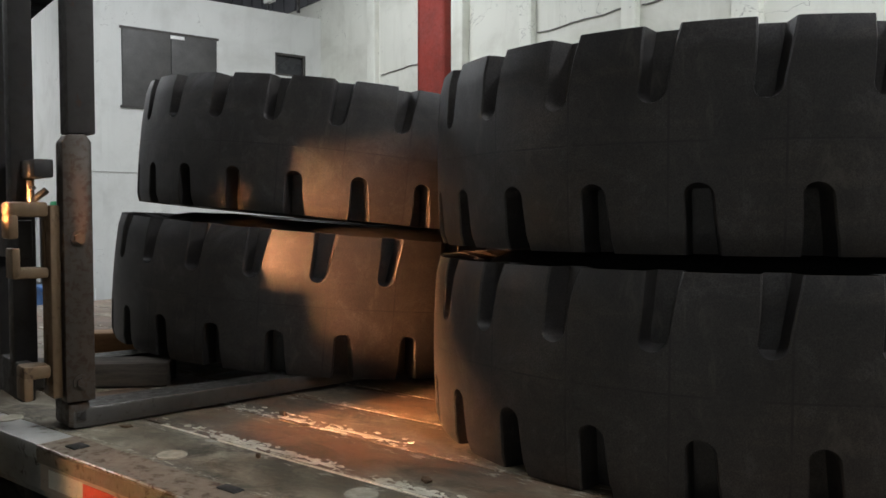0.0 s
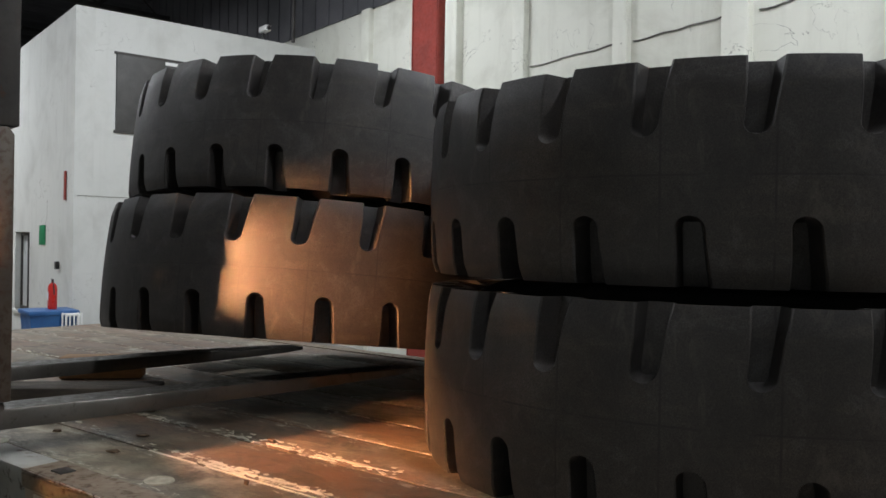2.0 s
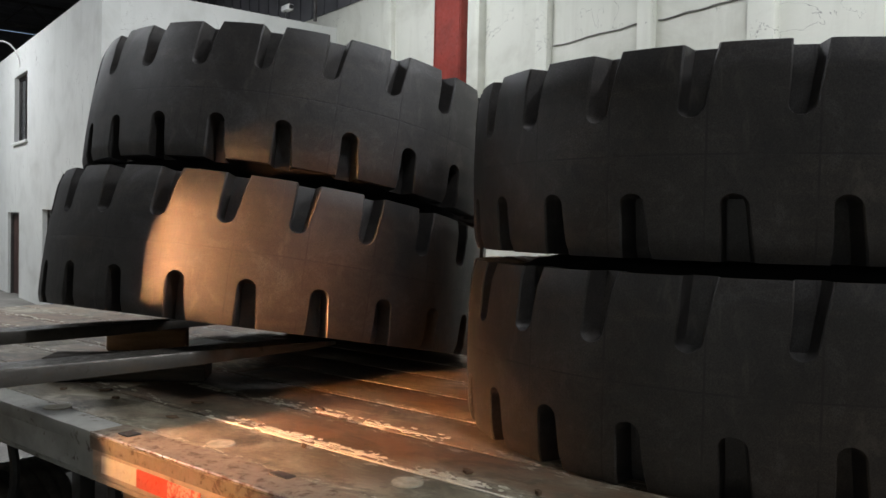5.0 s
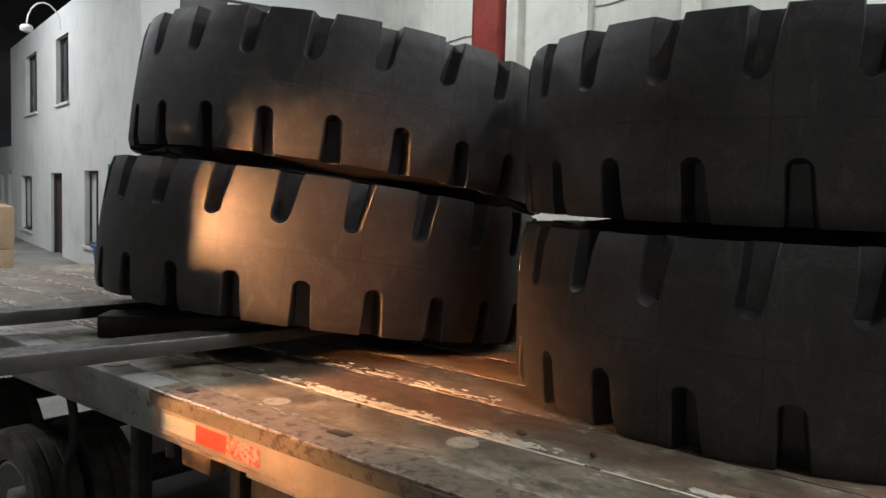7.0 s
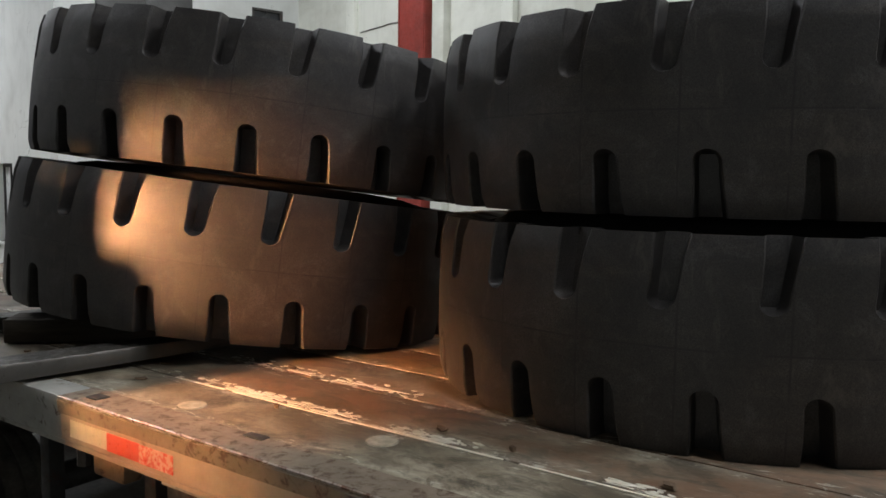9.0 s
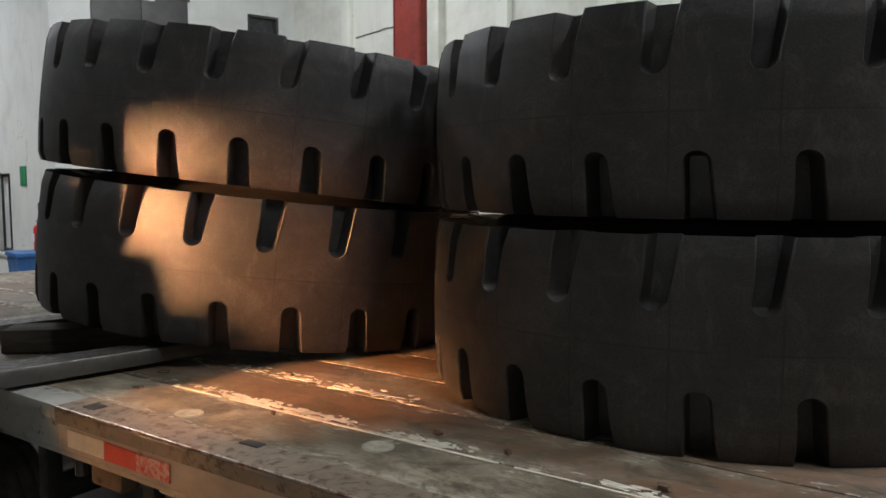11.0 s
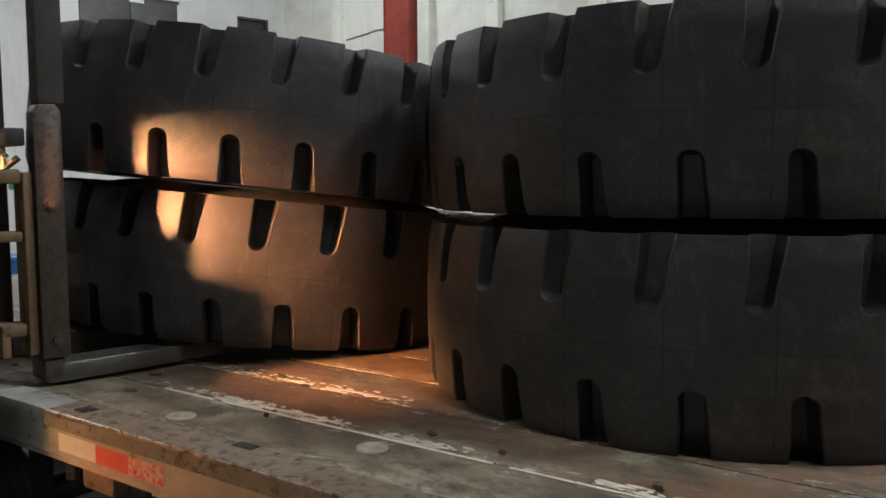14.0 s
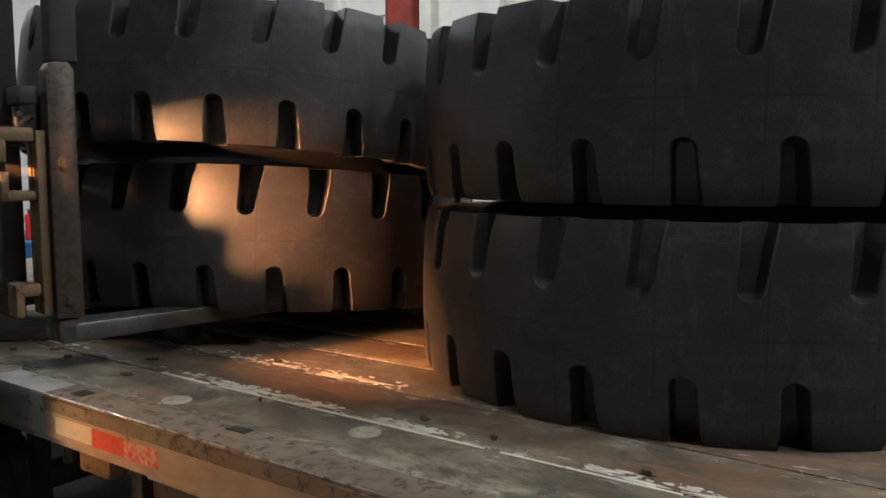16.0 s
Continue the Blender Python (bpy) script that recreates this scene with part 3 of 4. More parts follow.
box(bm, AX - 2.15, AX - 1.75, CY - 0.02, CY - 0.004, 1.75, 2.1, 0.004)
solid("safety_sign", bm, GREENM, "green safety sign plate on the office wall", "sign", HALL)
bm = B()
box(bm, AX - 0.5, AX - 0.4, CY - 0.03, CY - 0.004, 2.5, 2.98, 0.01)
solid("notice_strip", bm, REDCOL, "narrow dull red strip notice on the wall", "sign", HALL)
bm = B()
box(bm, AX - 0.9, AX - 0.78, CY - 0.06, CY - 0.004, 1.35, 1.48, 0.01)
solid("switch_box", bm, BLACKP, "small dark switch box on the wall", "switch", HALL)

CARTX, CARTY = -13.25, -1.2
# stacked cartons far off
rng = random.Random(4)
for i in range(5):
    for k in range(2):
        ct = thing("carton", "brown cardboard carton in a stack on the floor", "carton", hall(CARTX - i * 0.92, CARTY + rng.uniform(-0.04, 0.04), k * 0.675, rng.uniform(-2, 2)), "stacked cartons")
        bm = B()
        box(bm, -0.44, 0.44, -0.4, 0.4, 0, 0.67, 0.012)
        part("case", bm, CARTON, ct)
        bm = B()
        box(bm, -0.05, 0.05, -0.404, 0.404, 0.4, 0.674)
        part("sealing_band", bm, TAPEBAND, ct)


# ---- trailer ----
X0, X1, Y0, Y1 = -5.7, 9.2, -1.54, 1.26
TURN = pose(-1.6, -1.54, 0) @ pose(0, 0, 0, 0, 0, -6.3) @ pose(1.6, 1.54, 0)   # the trailer stands at a slight angle
tr = thing("flatbed_trailer", "worn flatbed trailer with a boarded deck and grey side rails", "trailer", TURN)
bm = B()
box(bm, X0, X1, Y0 + 0.1, Y1 - 0.1, DECK - 0.055, DECK - 0.042)
part("deck_plate", bm, DARKSTEEL, tr)
# side rails: a folded channel with a chipped top edge angle, on both sides
for sgn, yy in ((1, Y0), (-1, Y1)):
    prof = [(0.0, -0.045), (0.0, -0.14), (0.012, -0.15), (0.012, -0.165), (0.10, -0.165), (0.10, -0.045)]
    # beyond x = -1.745 the rail's lamplight is put into its colour
    for xa, xb, coat, words in ((X0, -1.745, RAILM, "grey painted channel rail, rust-streaked"), (-1.745, X1, LITRAIL, "channel rail toned warm for lamplight, scratched and rusty below")):
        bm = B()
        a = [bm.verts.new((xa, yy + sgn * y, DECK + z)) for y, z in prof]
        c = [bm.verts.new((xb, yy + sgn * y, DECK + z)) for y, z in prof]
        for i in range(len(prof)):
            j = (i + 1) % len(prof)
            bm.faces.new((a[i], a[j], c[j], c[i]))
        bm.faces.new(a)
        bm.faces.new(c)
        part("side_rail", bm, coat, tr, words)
    bm = B()
    n = 160
    cols = []
    xa = -1.74 if sgn > 0 else X0
    for i in range(n + 1):
        x = xa + (X1 - xa) * i / n
        w = 0.006 * noise.noise((x * 5, yy, 0)) + 0.003 * noise.noise((x * 23, yy, 3))
        cols.append([bm.verts.new((x, yy + sgn * y, DECK + z)) for y, z in ((-0.012 + w, -0.05), (-0.014 + w, -0.008), (-0.004, 0.004), (0.115 + w, 0.005), (0.118, -0.03))])
    for a, c in zip(cols, cols[1:]):
        for q in range(4):
            bm.faces.new((a[q], a[q + 1], c[q + 1], c[q]))
    bm.faces.new(cols[0])
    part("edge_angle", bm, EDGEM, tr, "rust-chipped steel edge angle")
    if sgn > 0:
        bm = B()
        box(bm, X0, -1.745, yy - 0.002, yy + 0.118, DECK - 0.05, DECK + 0.001, 0.006)
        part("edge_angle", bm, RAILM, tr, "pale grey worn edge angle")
# worn lip along the edge, its bright tone put in for a glint
bm = B()
rod(bm, (-1.738, Y0 - 0.011, DECK + 0.0015), (X1, Y0 - 0.011, DECK + 0.0015), 0.005, 6)
part("edge_lip", bm, LIPM, tr, "rusty worn lip of the edge, toned bright for a glint")
# stake pockets cut into the edge
for x in (-0.93, 0.9, 2.7):
    bm = B()
    box(bm, x - 0.035, x + 0.04, Y0 + 0.085, Y0 + 0.12, DECK - 0.002, DECK + 0.009, 0.003)
    part("stake_pocket", bm, DARKSTEEL, tr)
for x in (-1.62,):
    bm = B()
    box(bm, x - 0.03, x + 0.03, Y0 + 0.03, Y0 + 0.08, DECK - 0.002, DECK + 0.009, 0.003)
    part("stake_pocket", bm, DARKSTEEL, tr)
for i in range(6):
    x = -1.685 + i * 1.9
    bm = B()
    box(bm, x, x + 0.205, Y0 - 0.004, Y0 - 0.001, DECK - 0.122, DECK - 0.066)
    part("tape_white", bm, TAPEW, tr, "dirty white reflective tape")
    bm = B()
    box(bm, x + 0.205, x + 0.37, Y0 - 0.004, Y0 - 0.001, DECK - 0.124, DECK - 0.068)
    part("tape_red", bm, TAPER, tr, "red reflective tape")
    bm = B()
    box(bm, x + 0.37, x + 0.53, Y0 - 0.004, Y0 - 0.001, DECK - 0.126, DECK - 0.07)
    part("tape_red", bm, TAPEWORN, tr, "badly scratched red reflective tape")
for x in (-4.9, -3.9, -2.9, -1.9, -0.9, 0.1, 1.1, 2.1, 3.1, 4.5, 6, 7.5):
    bm = B()
    box(bm, x - 0.05, x + 0.05, Y0 + 0.11, Y1 - 0.11, DECK - 0.19, DECK - 0.057, 0.0)
    part("cross_member", bm, DARKSTEEL, tr)
for y in (-0.55, 0.4):
    bm = B()
    box(bm, X0 + 0.1, X1 - 0.1, y - 0.07, y + 0.07, DECK - 0.55, DECK - 0.192, 0.008)
    part("main_beam", bm, DARKSTEEL, tr)
# brackets, lamp tails and a box hung below the rail
for x in (-2.05, -1.42):
    bm = B()
    box(bm, x - 0.03, x + 0.03, Y0 + 0.1, Y0 + 0.16, DECK - 0.62, DECK - 0.165, 0.006)
    part("hanger_bracket", bm, DARKSTEEL, tr)
bm = B()
box(bm, -1.62, -1.45, Y0 + 0.03, Y0 + 0.1, DECK - 0.24, DECK - 0.17, 0.012)
part("marker_lamp", bm, CASTM, tr, "grimy amber marker lamp")
bm = B()
box(bm, -1.34, -0.4, Y0 + 0.1, Y0 + 0.5, DECK - 0.66, DECK - 0.2, 0.015)
part("tool_box", bm, DARKSTEEL, tr, "dark steel tool box with a pale rim")
bm = B()
box(bm, -1.345, -0.395, Y0 + 0.09, Y0 + 0.1, DECK - 0.225, DECK - 0.2, 0.003)
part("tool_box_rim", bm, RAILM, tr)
bm = B()
rod(bm, (-1.72, Y0 + 0.06, DECK - 0.17), (-1.72, Y0 + 0.06, DECK - 0.24), 0.022, 10)
part("rope_hook", bm, FORKM, tr)
bm = B()
prevp = None
for k in range(0, 13):
    cur = [bm.verts.new((-2.62 + 0.05 * math.sin(k / 2) + 0.02 * math.cos(q * math.pi / 4), Y0 + 0.12 + 0.02 * math.sin(q * math.pi / 4), DECK - 0.18 - k * 0.05)) for q in range(8)]
    if prevp:
        for q in range(8):
            bm.faces.new((prevp[q], prevp[(q + 1) % 8], cur[(q + 1) % 8], cur[q]))
    prevp = cur
part("air_hose", bm, BLACKP, tr)


def road_wheel(x, y, parent):
    w = thing("wheel", "", "")
    w.parent = parent
    w.matrix_local = pose(x, y, 0.347, 90) @ Matrix.Diagonal((0.68, 0.68, 0.82, 1))
    bm = B()
    prof = [(0.30, -0.11), (0.40, -0.13), (0.475, -0.13), (0.505, -0.105), (0.51, -0.05), (0.495, -0.045), (0.495, -0.03), (0.51, -0.025),
            (0.51, 0.025), (0.495, 0.03), (0.495, 0.045), (0.51, 0.05), (0.505, 0.105), (0.475, 0.13), (0.40, 0.13), (0.30, 0.11)]
    revolve(bm, prof, 48)
    part("tyre", bm, DUSTYT, w, "dusty worn road tyre", 25)
    bm = B()
    revolve(bm, [(0.30, -0.11), (0.29, 0.10), (0.27, 0.10), (0.25, 0.03), (0.16, 0.0), (0.11, 0.02), (0.10, 0.10), (0.0, 0.10)], 32)
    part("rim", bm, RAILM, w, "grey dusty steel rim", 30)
    return w


for x in (-3.1, -4.1, -5.1):
    for y in (-1.38, -1.12, 0.78, 1.04):
        road_wheel(x, y, tr)
    bm = B()
    rod(bm, (x, -1.38, 0.347), (x, 1.05, 0.347), 0.07, 14)
    part("axle", bm, DARKSTEEL, tr)
for y in (-1.1, 0.85):
    bm = B()
    box(bm, 6.4, 6.55, y - 0.07, y + 0.07, 0.02, DECK - 0.17, 0.01)
    box(bm, 6.3, 6.65, y - 0.16, y + 0.16, 0.0, 0.03, 0.005)
    part("landing_leg", bm, DARKSTEEL, tr)
# round filler plugs and chips lying on the boards
for x, y, r in ((-1.305, -1.381, 0.046), (-0.614, -1.352, 0.046), (-2.15, -1.39, 0.05), (-3.4, -1.3, 0.05)):
    bm = B()
    bmesh.ops.create_cone(bm, cap_ends=True, segments=20, radius1=r, radius2=r * 0.95, depth=0.004, matrix=TURN.inverted() @ pose(x, y, DECK + 0.002))
    part("filler_plug", bm, DISCM, tr)
rng = random.Random(7)
for k in range(12):
    x, y = rng.uniform(-2.6, 0.2), rng.uniform(-1.38, -0.5)
    s = rng.uniform(0.012, 0.035)
    chip = B()
    vs = [chip.verts.new((s * rng.uniform(0.6, 1.3) * math.cos(a), 0.6 * s * rng.uniform(0.6, 1.3) * math.sin(a), z)) for z in (0.0, rng.uniform(0.004, 0.012)) for a in (0.2, 1.3, 2.6, 3.9, 5.2)]
    chip.faces.new(vs[:5])
    chip.faces.new(vs[5:])
    for q in range(5):
        chip.faces.new((vs[q], vs[(q + 1) % 5], vs[5 + (q + 1) % 5], vs[5 + q]))
    solid("timber_chip", chip, WOODM, "splintered chip of timber lying on the deck", "chip", pose(x, y, DECK + 0.003, 0, 0, rng.uniform(0, 180)), group="loose chips")


# ---- big tyres ----
def tread_mesh():
    """Tread band: smooth centre, U-shaped notches from both shoulders, staggered."""
    depth, zlo, zhi = 0.08, 0.1826, 0.384
    z_bot, z_top = 0.0, 0.583
    rows = []     # z, radius, notch half-width in metres, notch depth, which side

    def crown(z):
        s = (z - 0.292) / 0.295
        return R + 0.008 - 0.012 * s * s - 0.012 * max(0, abs(s) - 0.95) / 0.05

    def half(d):
        """Half-width of a notch at the way d from its rounded end."""
        w = 0.034
        return w * math.sqrt(max(0, 1 - (1 - d / w) ** 2)) if d < w else w + 0.009 * ((d - w) / 0.14) ** 1.5

    down = [0.0, 0.0015, 0.006, 0.013, 0.022, 0.034, 0.06, 0.09, 0.12, 0.145, zlo - z_bot]
    for d in reversed(down):
        rows.append((zlo - d, half(d), depth * min(1, 0.35 + d / 0.02) if d > 0.001 else 0, 0))
    for s in range(1, 8):
        rows.append((zlo + (zhi - zlo) * s / 8, 0, 0, s / 8))
    for d in down[:-1] + [z_top - zhi]:
        rows.append((zhi + d, half(d), depth * min(1, 0.35 + d / 0.02) if d > 0.001 else 0, 1))
    pitch = 2 * math.pi / 24
    bm = B()
    rings = []
    for z, w, dep, side in rows:
        r = crown(z)
        ring = []
        for k in range(24):
            slant = (0.012 * (zlo - z) / 0.17 if z < zlo else (0.02 * (z - zhi) / 0.17 if z > zhi else 0))
            c = k * pitch - radians(8.5) * (1 - side) + slant
            wa = max(w, 0.0012) / R
            for q in (-1.12, -1.0, -0.8, -0.3, 0.3, 0.8, 1.0, 1.12):
                a = c + q * wa
                inset = dep * (1 if abs(q) <= 0.8 else (0.06 if abs(q) <= 1.0 else 0.0))
                ring.append(bm.verts.new(((r - inset) * math.cos(a), (r - inset) * math.sin(a), z)))
            for q in range(1, 6):
                a = c + 1.12 * wa + (pitch - 2.24 * wa) * q / 6
                ring.append(bm.verts.new((r * math.cos(a), r * math.sin(a), z)))
        rings.append(ring)
    n = len(rings[0])
    for a, b in zip(rings, rings[1:]):
        for i in range(n):
            bm.faces.new((a[i], a[(i + 1) % n], b[(i + 1) % n], b[i]))
    # close towards the sidewalls
    for ring, z in ((rings[0], 0.03), (rings[-1], 0.56)):
        inner = [bm.verts.new((0.84 * R * v.co.x / v.co.xy.length, 0.84 * R * v.co.y / v.co.xy.length, z)) for v in ring]
        for i in range(n):
            bm.faces.new((ring[i], ring[(i + 1) % n], inner[(i + 1) % n], inner[i]))
    return finish(bm, "tread", RUBBER, 32)


def carcass_mesh():
    prof = [(0.43, 0.16), (0.44, 0.06), (0.47, 0.008), (0.5, -0.002), (0.56, -0.001), (0.64, 0.002), (0.72, 0.005), (0.8, 0.014), (0.87, 0.042), (0.93, 0.05), (0.96, 0.07),
            (0.96, 0.52), (0.93, 0.545), (0.87, 0.556), (0.8, 0.592), (0.72, 0.608), (0.64, 0.612), (0.56, 0.616), (0.5, 0.617), (0.47, 0.606), (0.44, 0.55), (0.43, 0.43),
            (0.46, 0.42), (0.62, 0.48), (0.8, 0.5), (0.87, 0.42), (0.87, 0.18), (0.8, 0.1), (0.62, 0.125), (0.46, 0.17), (0.43, 0.16)]
    bm = B()
    revolve(bm, prof, 96)
    return finish(bm, "carcass", CARCASS, 40)


TREAD, CARC = tread_mesh(), carcass_mesh()


def big_tyre(label, m):
    t = thing("giant_tyre", label, "tyre", m, "stacked giant tyres")
    for nm, me, lb in (("tread", TREAD, "smooth tread with notched shoulders"), ("carcass", CARC, "black sidewalls and bead")):
        ob = new(nm, me)
        ob.parent = t
        tagged(ob, lb)
    return t


big_tyre("giant black rubber tyre lying flat on the trailer deck", lean(0, 0, DECK - 0.012, -0.7, 0, -117.6))
big_tyre("giant black rubber tyre lying on another tyre", lean(-0.039, 0.09, DECK + WID, 0, 0, -117.4))
moving_low = big_tyre("giant black rubber tyre lying on the forks, lamp-lit", lean(-2, 0.3, DECK, 0, 0, -60))
moving_top = big_tyre("giant black rubber tyre on top of the lifted tyre", lean(-2, 0.3, DECK + WID, 0, 0, -60))

# timber blocks under the load
for x, y, rz, sx, sy, h, mat in ((-2.42, -0.88, 38, 0.34, 0.09, 0.10, DARKWOOD), (-3.02, -0.31, 41, 0.2, 0.07, 0.11, LITPINE)):
    bm = B()
    box(bm, -sx, sx, -sy, sy, 0, h, 0.008)
    solid("timber_block", bm, mat, "rough timber packing block lying on the deck", "timber", pose(x, y, DECK + 0.004, 0, 0, rz), group="packing timbers")

# ---- forklift: own origin on the ground below the near fork's heel, front along y ----
fl = thing("forklift", "heavy forklift with long worn forks and a lit headlamp", "forklift")
carriage = thing("carriage", "", "")
carriage.parent = fl
for x in (0.0, -0.95):
    # fork: upright shank plate with a chamfered top, set on a thicker heel
    bm = B()
    prof = [(-0.094, 0.085), (-0.094, 0.945), (-0.075, 0.972), (-0.018, 0.975), (0.0, 0.95), (0.0, 0.085)]
    left = [bm.verts.new((x + 0.012, y, z)) for y, z in prof]
    right = [bm.verts.new((x + 0.085, y, z)) for y, z in prof]
    bm.faces.new(left)
    bm.faces.new(right)
    for q in range(6):
        bm.faces.new((left[q], left[(q + 1) % 6], right[(q + 1) % 6], right[q]))
    bmesh.ops.bevel(bm, geom=bm.edges[:], offset=0.005, segments=2, affect="EDGES", profile=0.5)
    part("fork_shank", bm, SHANKM, carriage, "upright fork shank with two bolts")
    bm = B()
    box(bm, x - 0.075, x + 0.075, -0.088, -0.012, -0.005, 0.083, 0.016)
    part("fork_heel", bm, SHANKM, carriage, "thick rounded heel of the fork")
    bm = B()
    cols = []
    for y, hw, z0, z1 in ((-0.07, 0.075, -0.005, 0.06), (0.05, 0.075, -0.005, 0.06), (1.1, 0.075, 0.004, 0.055), (1.62, 0.07, 0.018, 0.045), (1.72, 0.055, 0.025, 0.04)):
        cols.append([bm.verts.new((x + sx * hw, y, z)) for sx, z in ((-1, z0), (1, z0), (1, z1 - 0.008), (0.93, z1), (-0.93, z1), (-1, z1 - 0.008))])
    for a, c in zip(cols, cols[1:]):
        for q in range(6):
            bm.faces.new((a[q], a[(q + 1) % 6], c[(q + 1) % 6], c[q]))
    bm.faces.new(cols[0])
    bm.faces.new(cols[-1])
    part("fork_blade", bm, FORKM, carriage, "long tapered fork blade, worn bright on top")
    for z in (0.15, 0.63):
        bm = B()
        rod(bm, (x + 0.083, -0.047, z), (x + 0.1, -0.047, z), 0.017, 6)
        rod(bm, (x + 0.083, -0.047, z), (x + 0.09, -0.047, z), 0.026, 16)
        part("fork_bolt", bm, SHANKM, carriage)
    # cast hooks: a ribbed back plate with a claw over each carriage bar
    bm = B()
    box(bm, x - 0.045, x + 0.06, -0.128, -0.096, 0.1, 0.74, 0.006)
    for z in (0.14, 0.52):
        box(bm, x - 0.01, x + 0.012, -0.134, -0.126, z, z + 0.17, 0.003)
    part("hook_plate", bm, CASTM, carriage, "ribbed cast plate behind the shank")
    for z, back, h in ((0.7, -0.25, 0.05), (0.17, -0.215, 0.045)):
        bm = B()
        box(bm, x - 0.04, x + 0.055, back, -0.13, z, z + h, 0.01)
        box(bm, x - 0.04, x + 0.055, back, back + 0.03, z - 0.07, z + 0.01, 0.008)
        part("fork_hook", bm, CASTM, carriage, "cast claw that hooks over the carriage bar")
    bm = B()
    box(bm, x - 0.035, x + 0.05, -0.24, -0.13, 0.5, 0.535, 0.008)
    box(bm, x - 0.035, x + 0.05, -0.24, -0.215, 0.5, 0.6, 0.006)
    part("fork_hook", bm, CASTM, carriage, "cast claw that grips the bar from below")
    bm = B()
    rod(bm, (x + 0.0, -0.17, 0.74), (x + 0.0, -0.17, 0.82), 0.011, 10)
    rod(bm, (x + 0.0, -0.17, 0.795), (x + 0.045, -0.17, 0.795), 0.007, 8)
    rod(bm, (x + 0.0, -0.17, 0.75), (x + 0.0, -0.12, 0.79), 0.012, 8)
    part("locking_pin", bm, FORKM, carriage, "upright steel locking pin with a bent grip")
for z in (0.08, 0.56):
    bm = B()
    box(bm, -1.25, -0.045, -0.2, -0.152, z, z + 0.13, 0.008)
    part("carriage_bar", bm, MASTM, carriage)
for x, y0 in ((-1.25, -0.2), (-0.34, -0.2), (-0.15, -0.2)):
    bm = B()
    box(bm, x - 0.035, x + 0.035, y0, y0 + 0.075, 0.15, 2.75, 0.006)
    part("backrest_post", bm, MASTM, carriage)
bm = B()
box(bm, 0.0, 0.085, -0.075, 0.014, 0.976, 2.75, 0.006)
part("backrest_post", bm, MASTM, carriage)
for z in (0.83, 2.6):
    bm = B()
    box(bm, -1.28, 0.05, -0.17, -0.11, z, z + 0.06, 0.006)
    part("backrest_bar", bm, MASTM, carriage)
for x in (-0.6, -0.85):
    bm = B()
    box(bm, x - 0.025, x + 0.025, -0.16, -0.12, 1.05, 2.6, 0.005)
    part("backrest_bar", bm, MASTM, carriage)
for x in (-0.92, -0.02):
    bm = B()
    box(bm, x - 0.05, x + 0.05, -0.58, -0.46, 0.25, 3.6, 0.008)
    box(bm, x - 0.05, x - 0.02, -0.66, -0.44, 0.25, 3.6, 0.005)
    part("mast_rail", bm, MASTM, fl, "dark channel rail of the mast")
for z in (0.3, 1.9, 3.5):
    bm = B()
    box(bm, -0.87, -0.07, -0.6, -0.54, z, z + 0.12, 0.006)
    part("mast_cross_member", bm, MASTM, fl)
bm = B()
rod(bm, (-0.47, -0.62, 0.3), (-0.47, -0.62, 2.4), 0.05, 14)
part("lift_cylinder", bm, FORKM, fl, "worn steel lift cylinder")
bm = B()
box(bm, -1.1, 0.15, -3.1, -0.85, 0.45, 1.25, 0.06)
box(bm, -1.05, 0.1, -3.4, -2.5, 0.4, 1.5, 0.1)
part("chassis", bm, YELLOWP, fl, "yellow forklift chassis and counterweight")
for x in (-1.15, 0.2):
    for y, r in ((-0.85, 0.42), (-2.8, 0.34)):
        bm = B()
        revolve(bm, [(0.0, -0.11), (r * 0.55, -0.1), (r * 0.9, -0.13), (r, -0.09), (r, 0.09), (r * 0.9, 0.13), (r * 0.55, 0.1), (0.0, 0.11)], 32, pose(x, y, r, 0, 90))
        part("wheel", bm, CARCASS, fl, "solid black forklift wheel")
# unseen stepped plate and strip, added only to cast shadow on tyre and shank
bm = B()
box(bm, 0.033, 0.215, -0.52, -0.4, 0.75, 1.87, 0.02)
box(bm, 0.216, 0.285, -0.52, -0.4, 0.75, 1.81, 0.015)
box(bm, 0.108, 0.16, -0.48, -0.44, 1.86, 2.35, 0.004)
part("front_fender", bm, MASTM, fl, "unseen dark stepped plate added to block lamplight")
for x in (-1.02, 0.07):
    for y in (-2.4, -0.95):
        bm = B()
        rod(bm, (x, y, 1.2), (x, y - 0.05, 2.35), 0.035, 10)
        part("guard_post", bm, MASTM, fl)
bm = B()
box(bm, -1.06, 0.11, -2.5, -0.9, 2.34, 2.4, 0.01)
part("overhead_guard", bm, MASTM, fl)
# headlamp: deep housing, glowing bulb face inside, hood sides added to shape the beam
lampm = look((0.25, -1.0, 2.0), (0.33, 1.0, 1.25)) @ pose(0, 0, 0, 180)
def plate(bm, a, c, t, deep=0.25):
    """A beam-shaping hood side from the housing to the mouth: a and c are its two edges in section, t its thickness
    outwards.
    """
    vs = [bm.verts.new(lampm @ Vector((p[0] + o * t[0], p[1] + o * t[1], z))) for z in (0.0, deep) for o in (0, 1) for p in (a, c)]
    for f in ((0, 1, 3, 2), (4, 6, 7, 5), (0, 4, 5, 1), (2, 3, 7, 6), (0, 2, 6, 4), (1, 5, 7, 3)):
        bm.faces.new([vs[q] for q in f])
    return bm


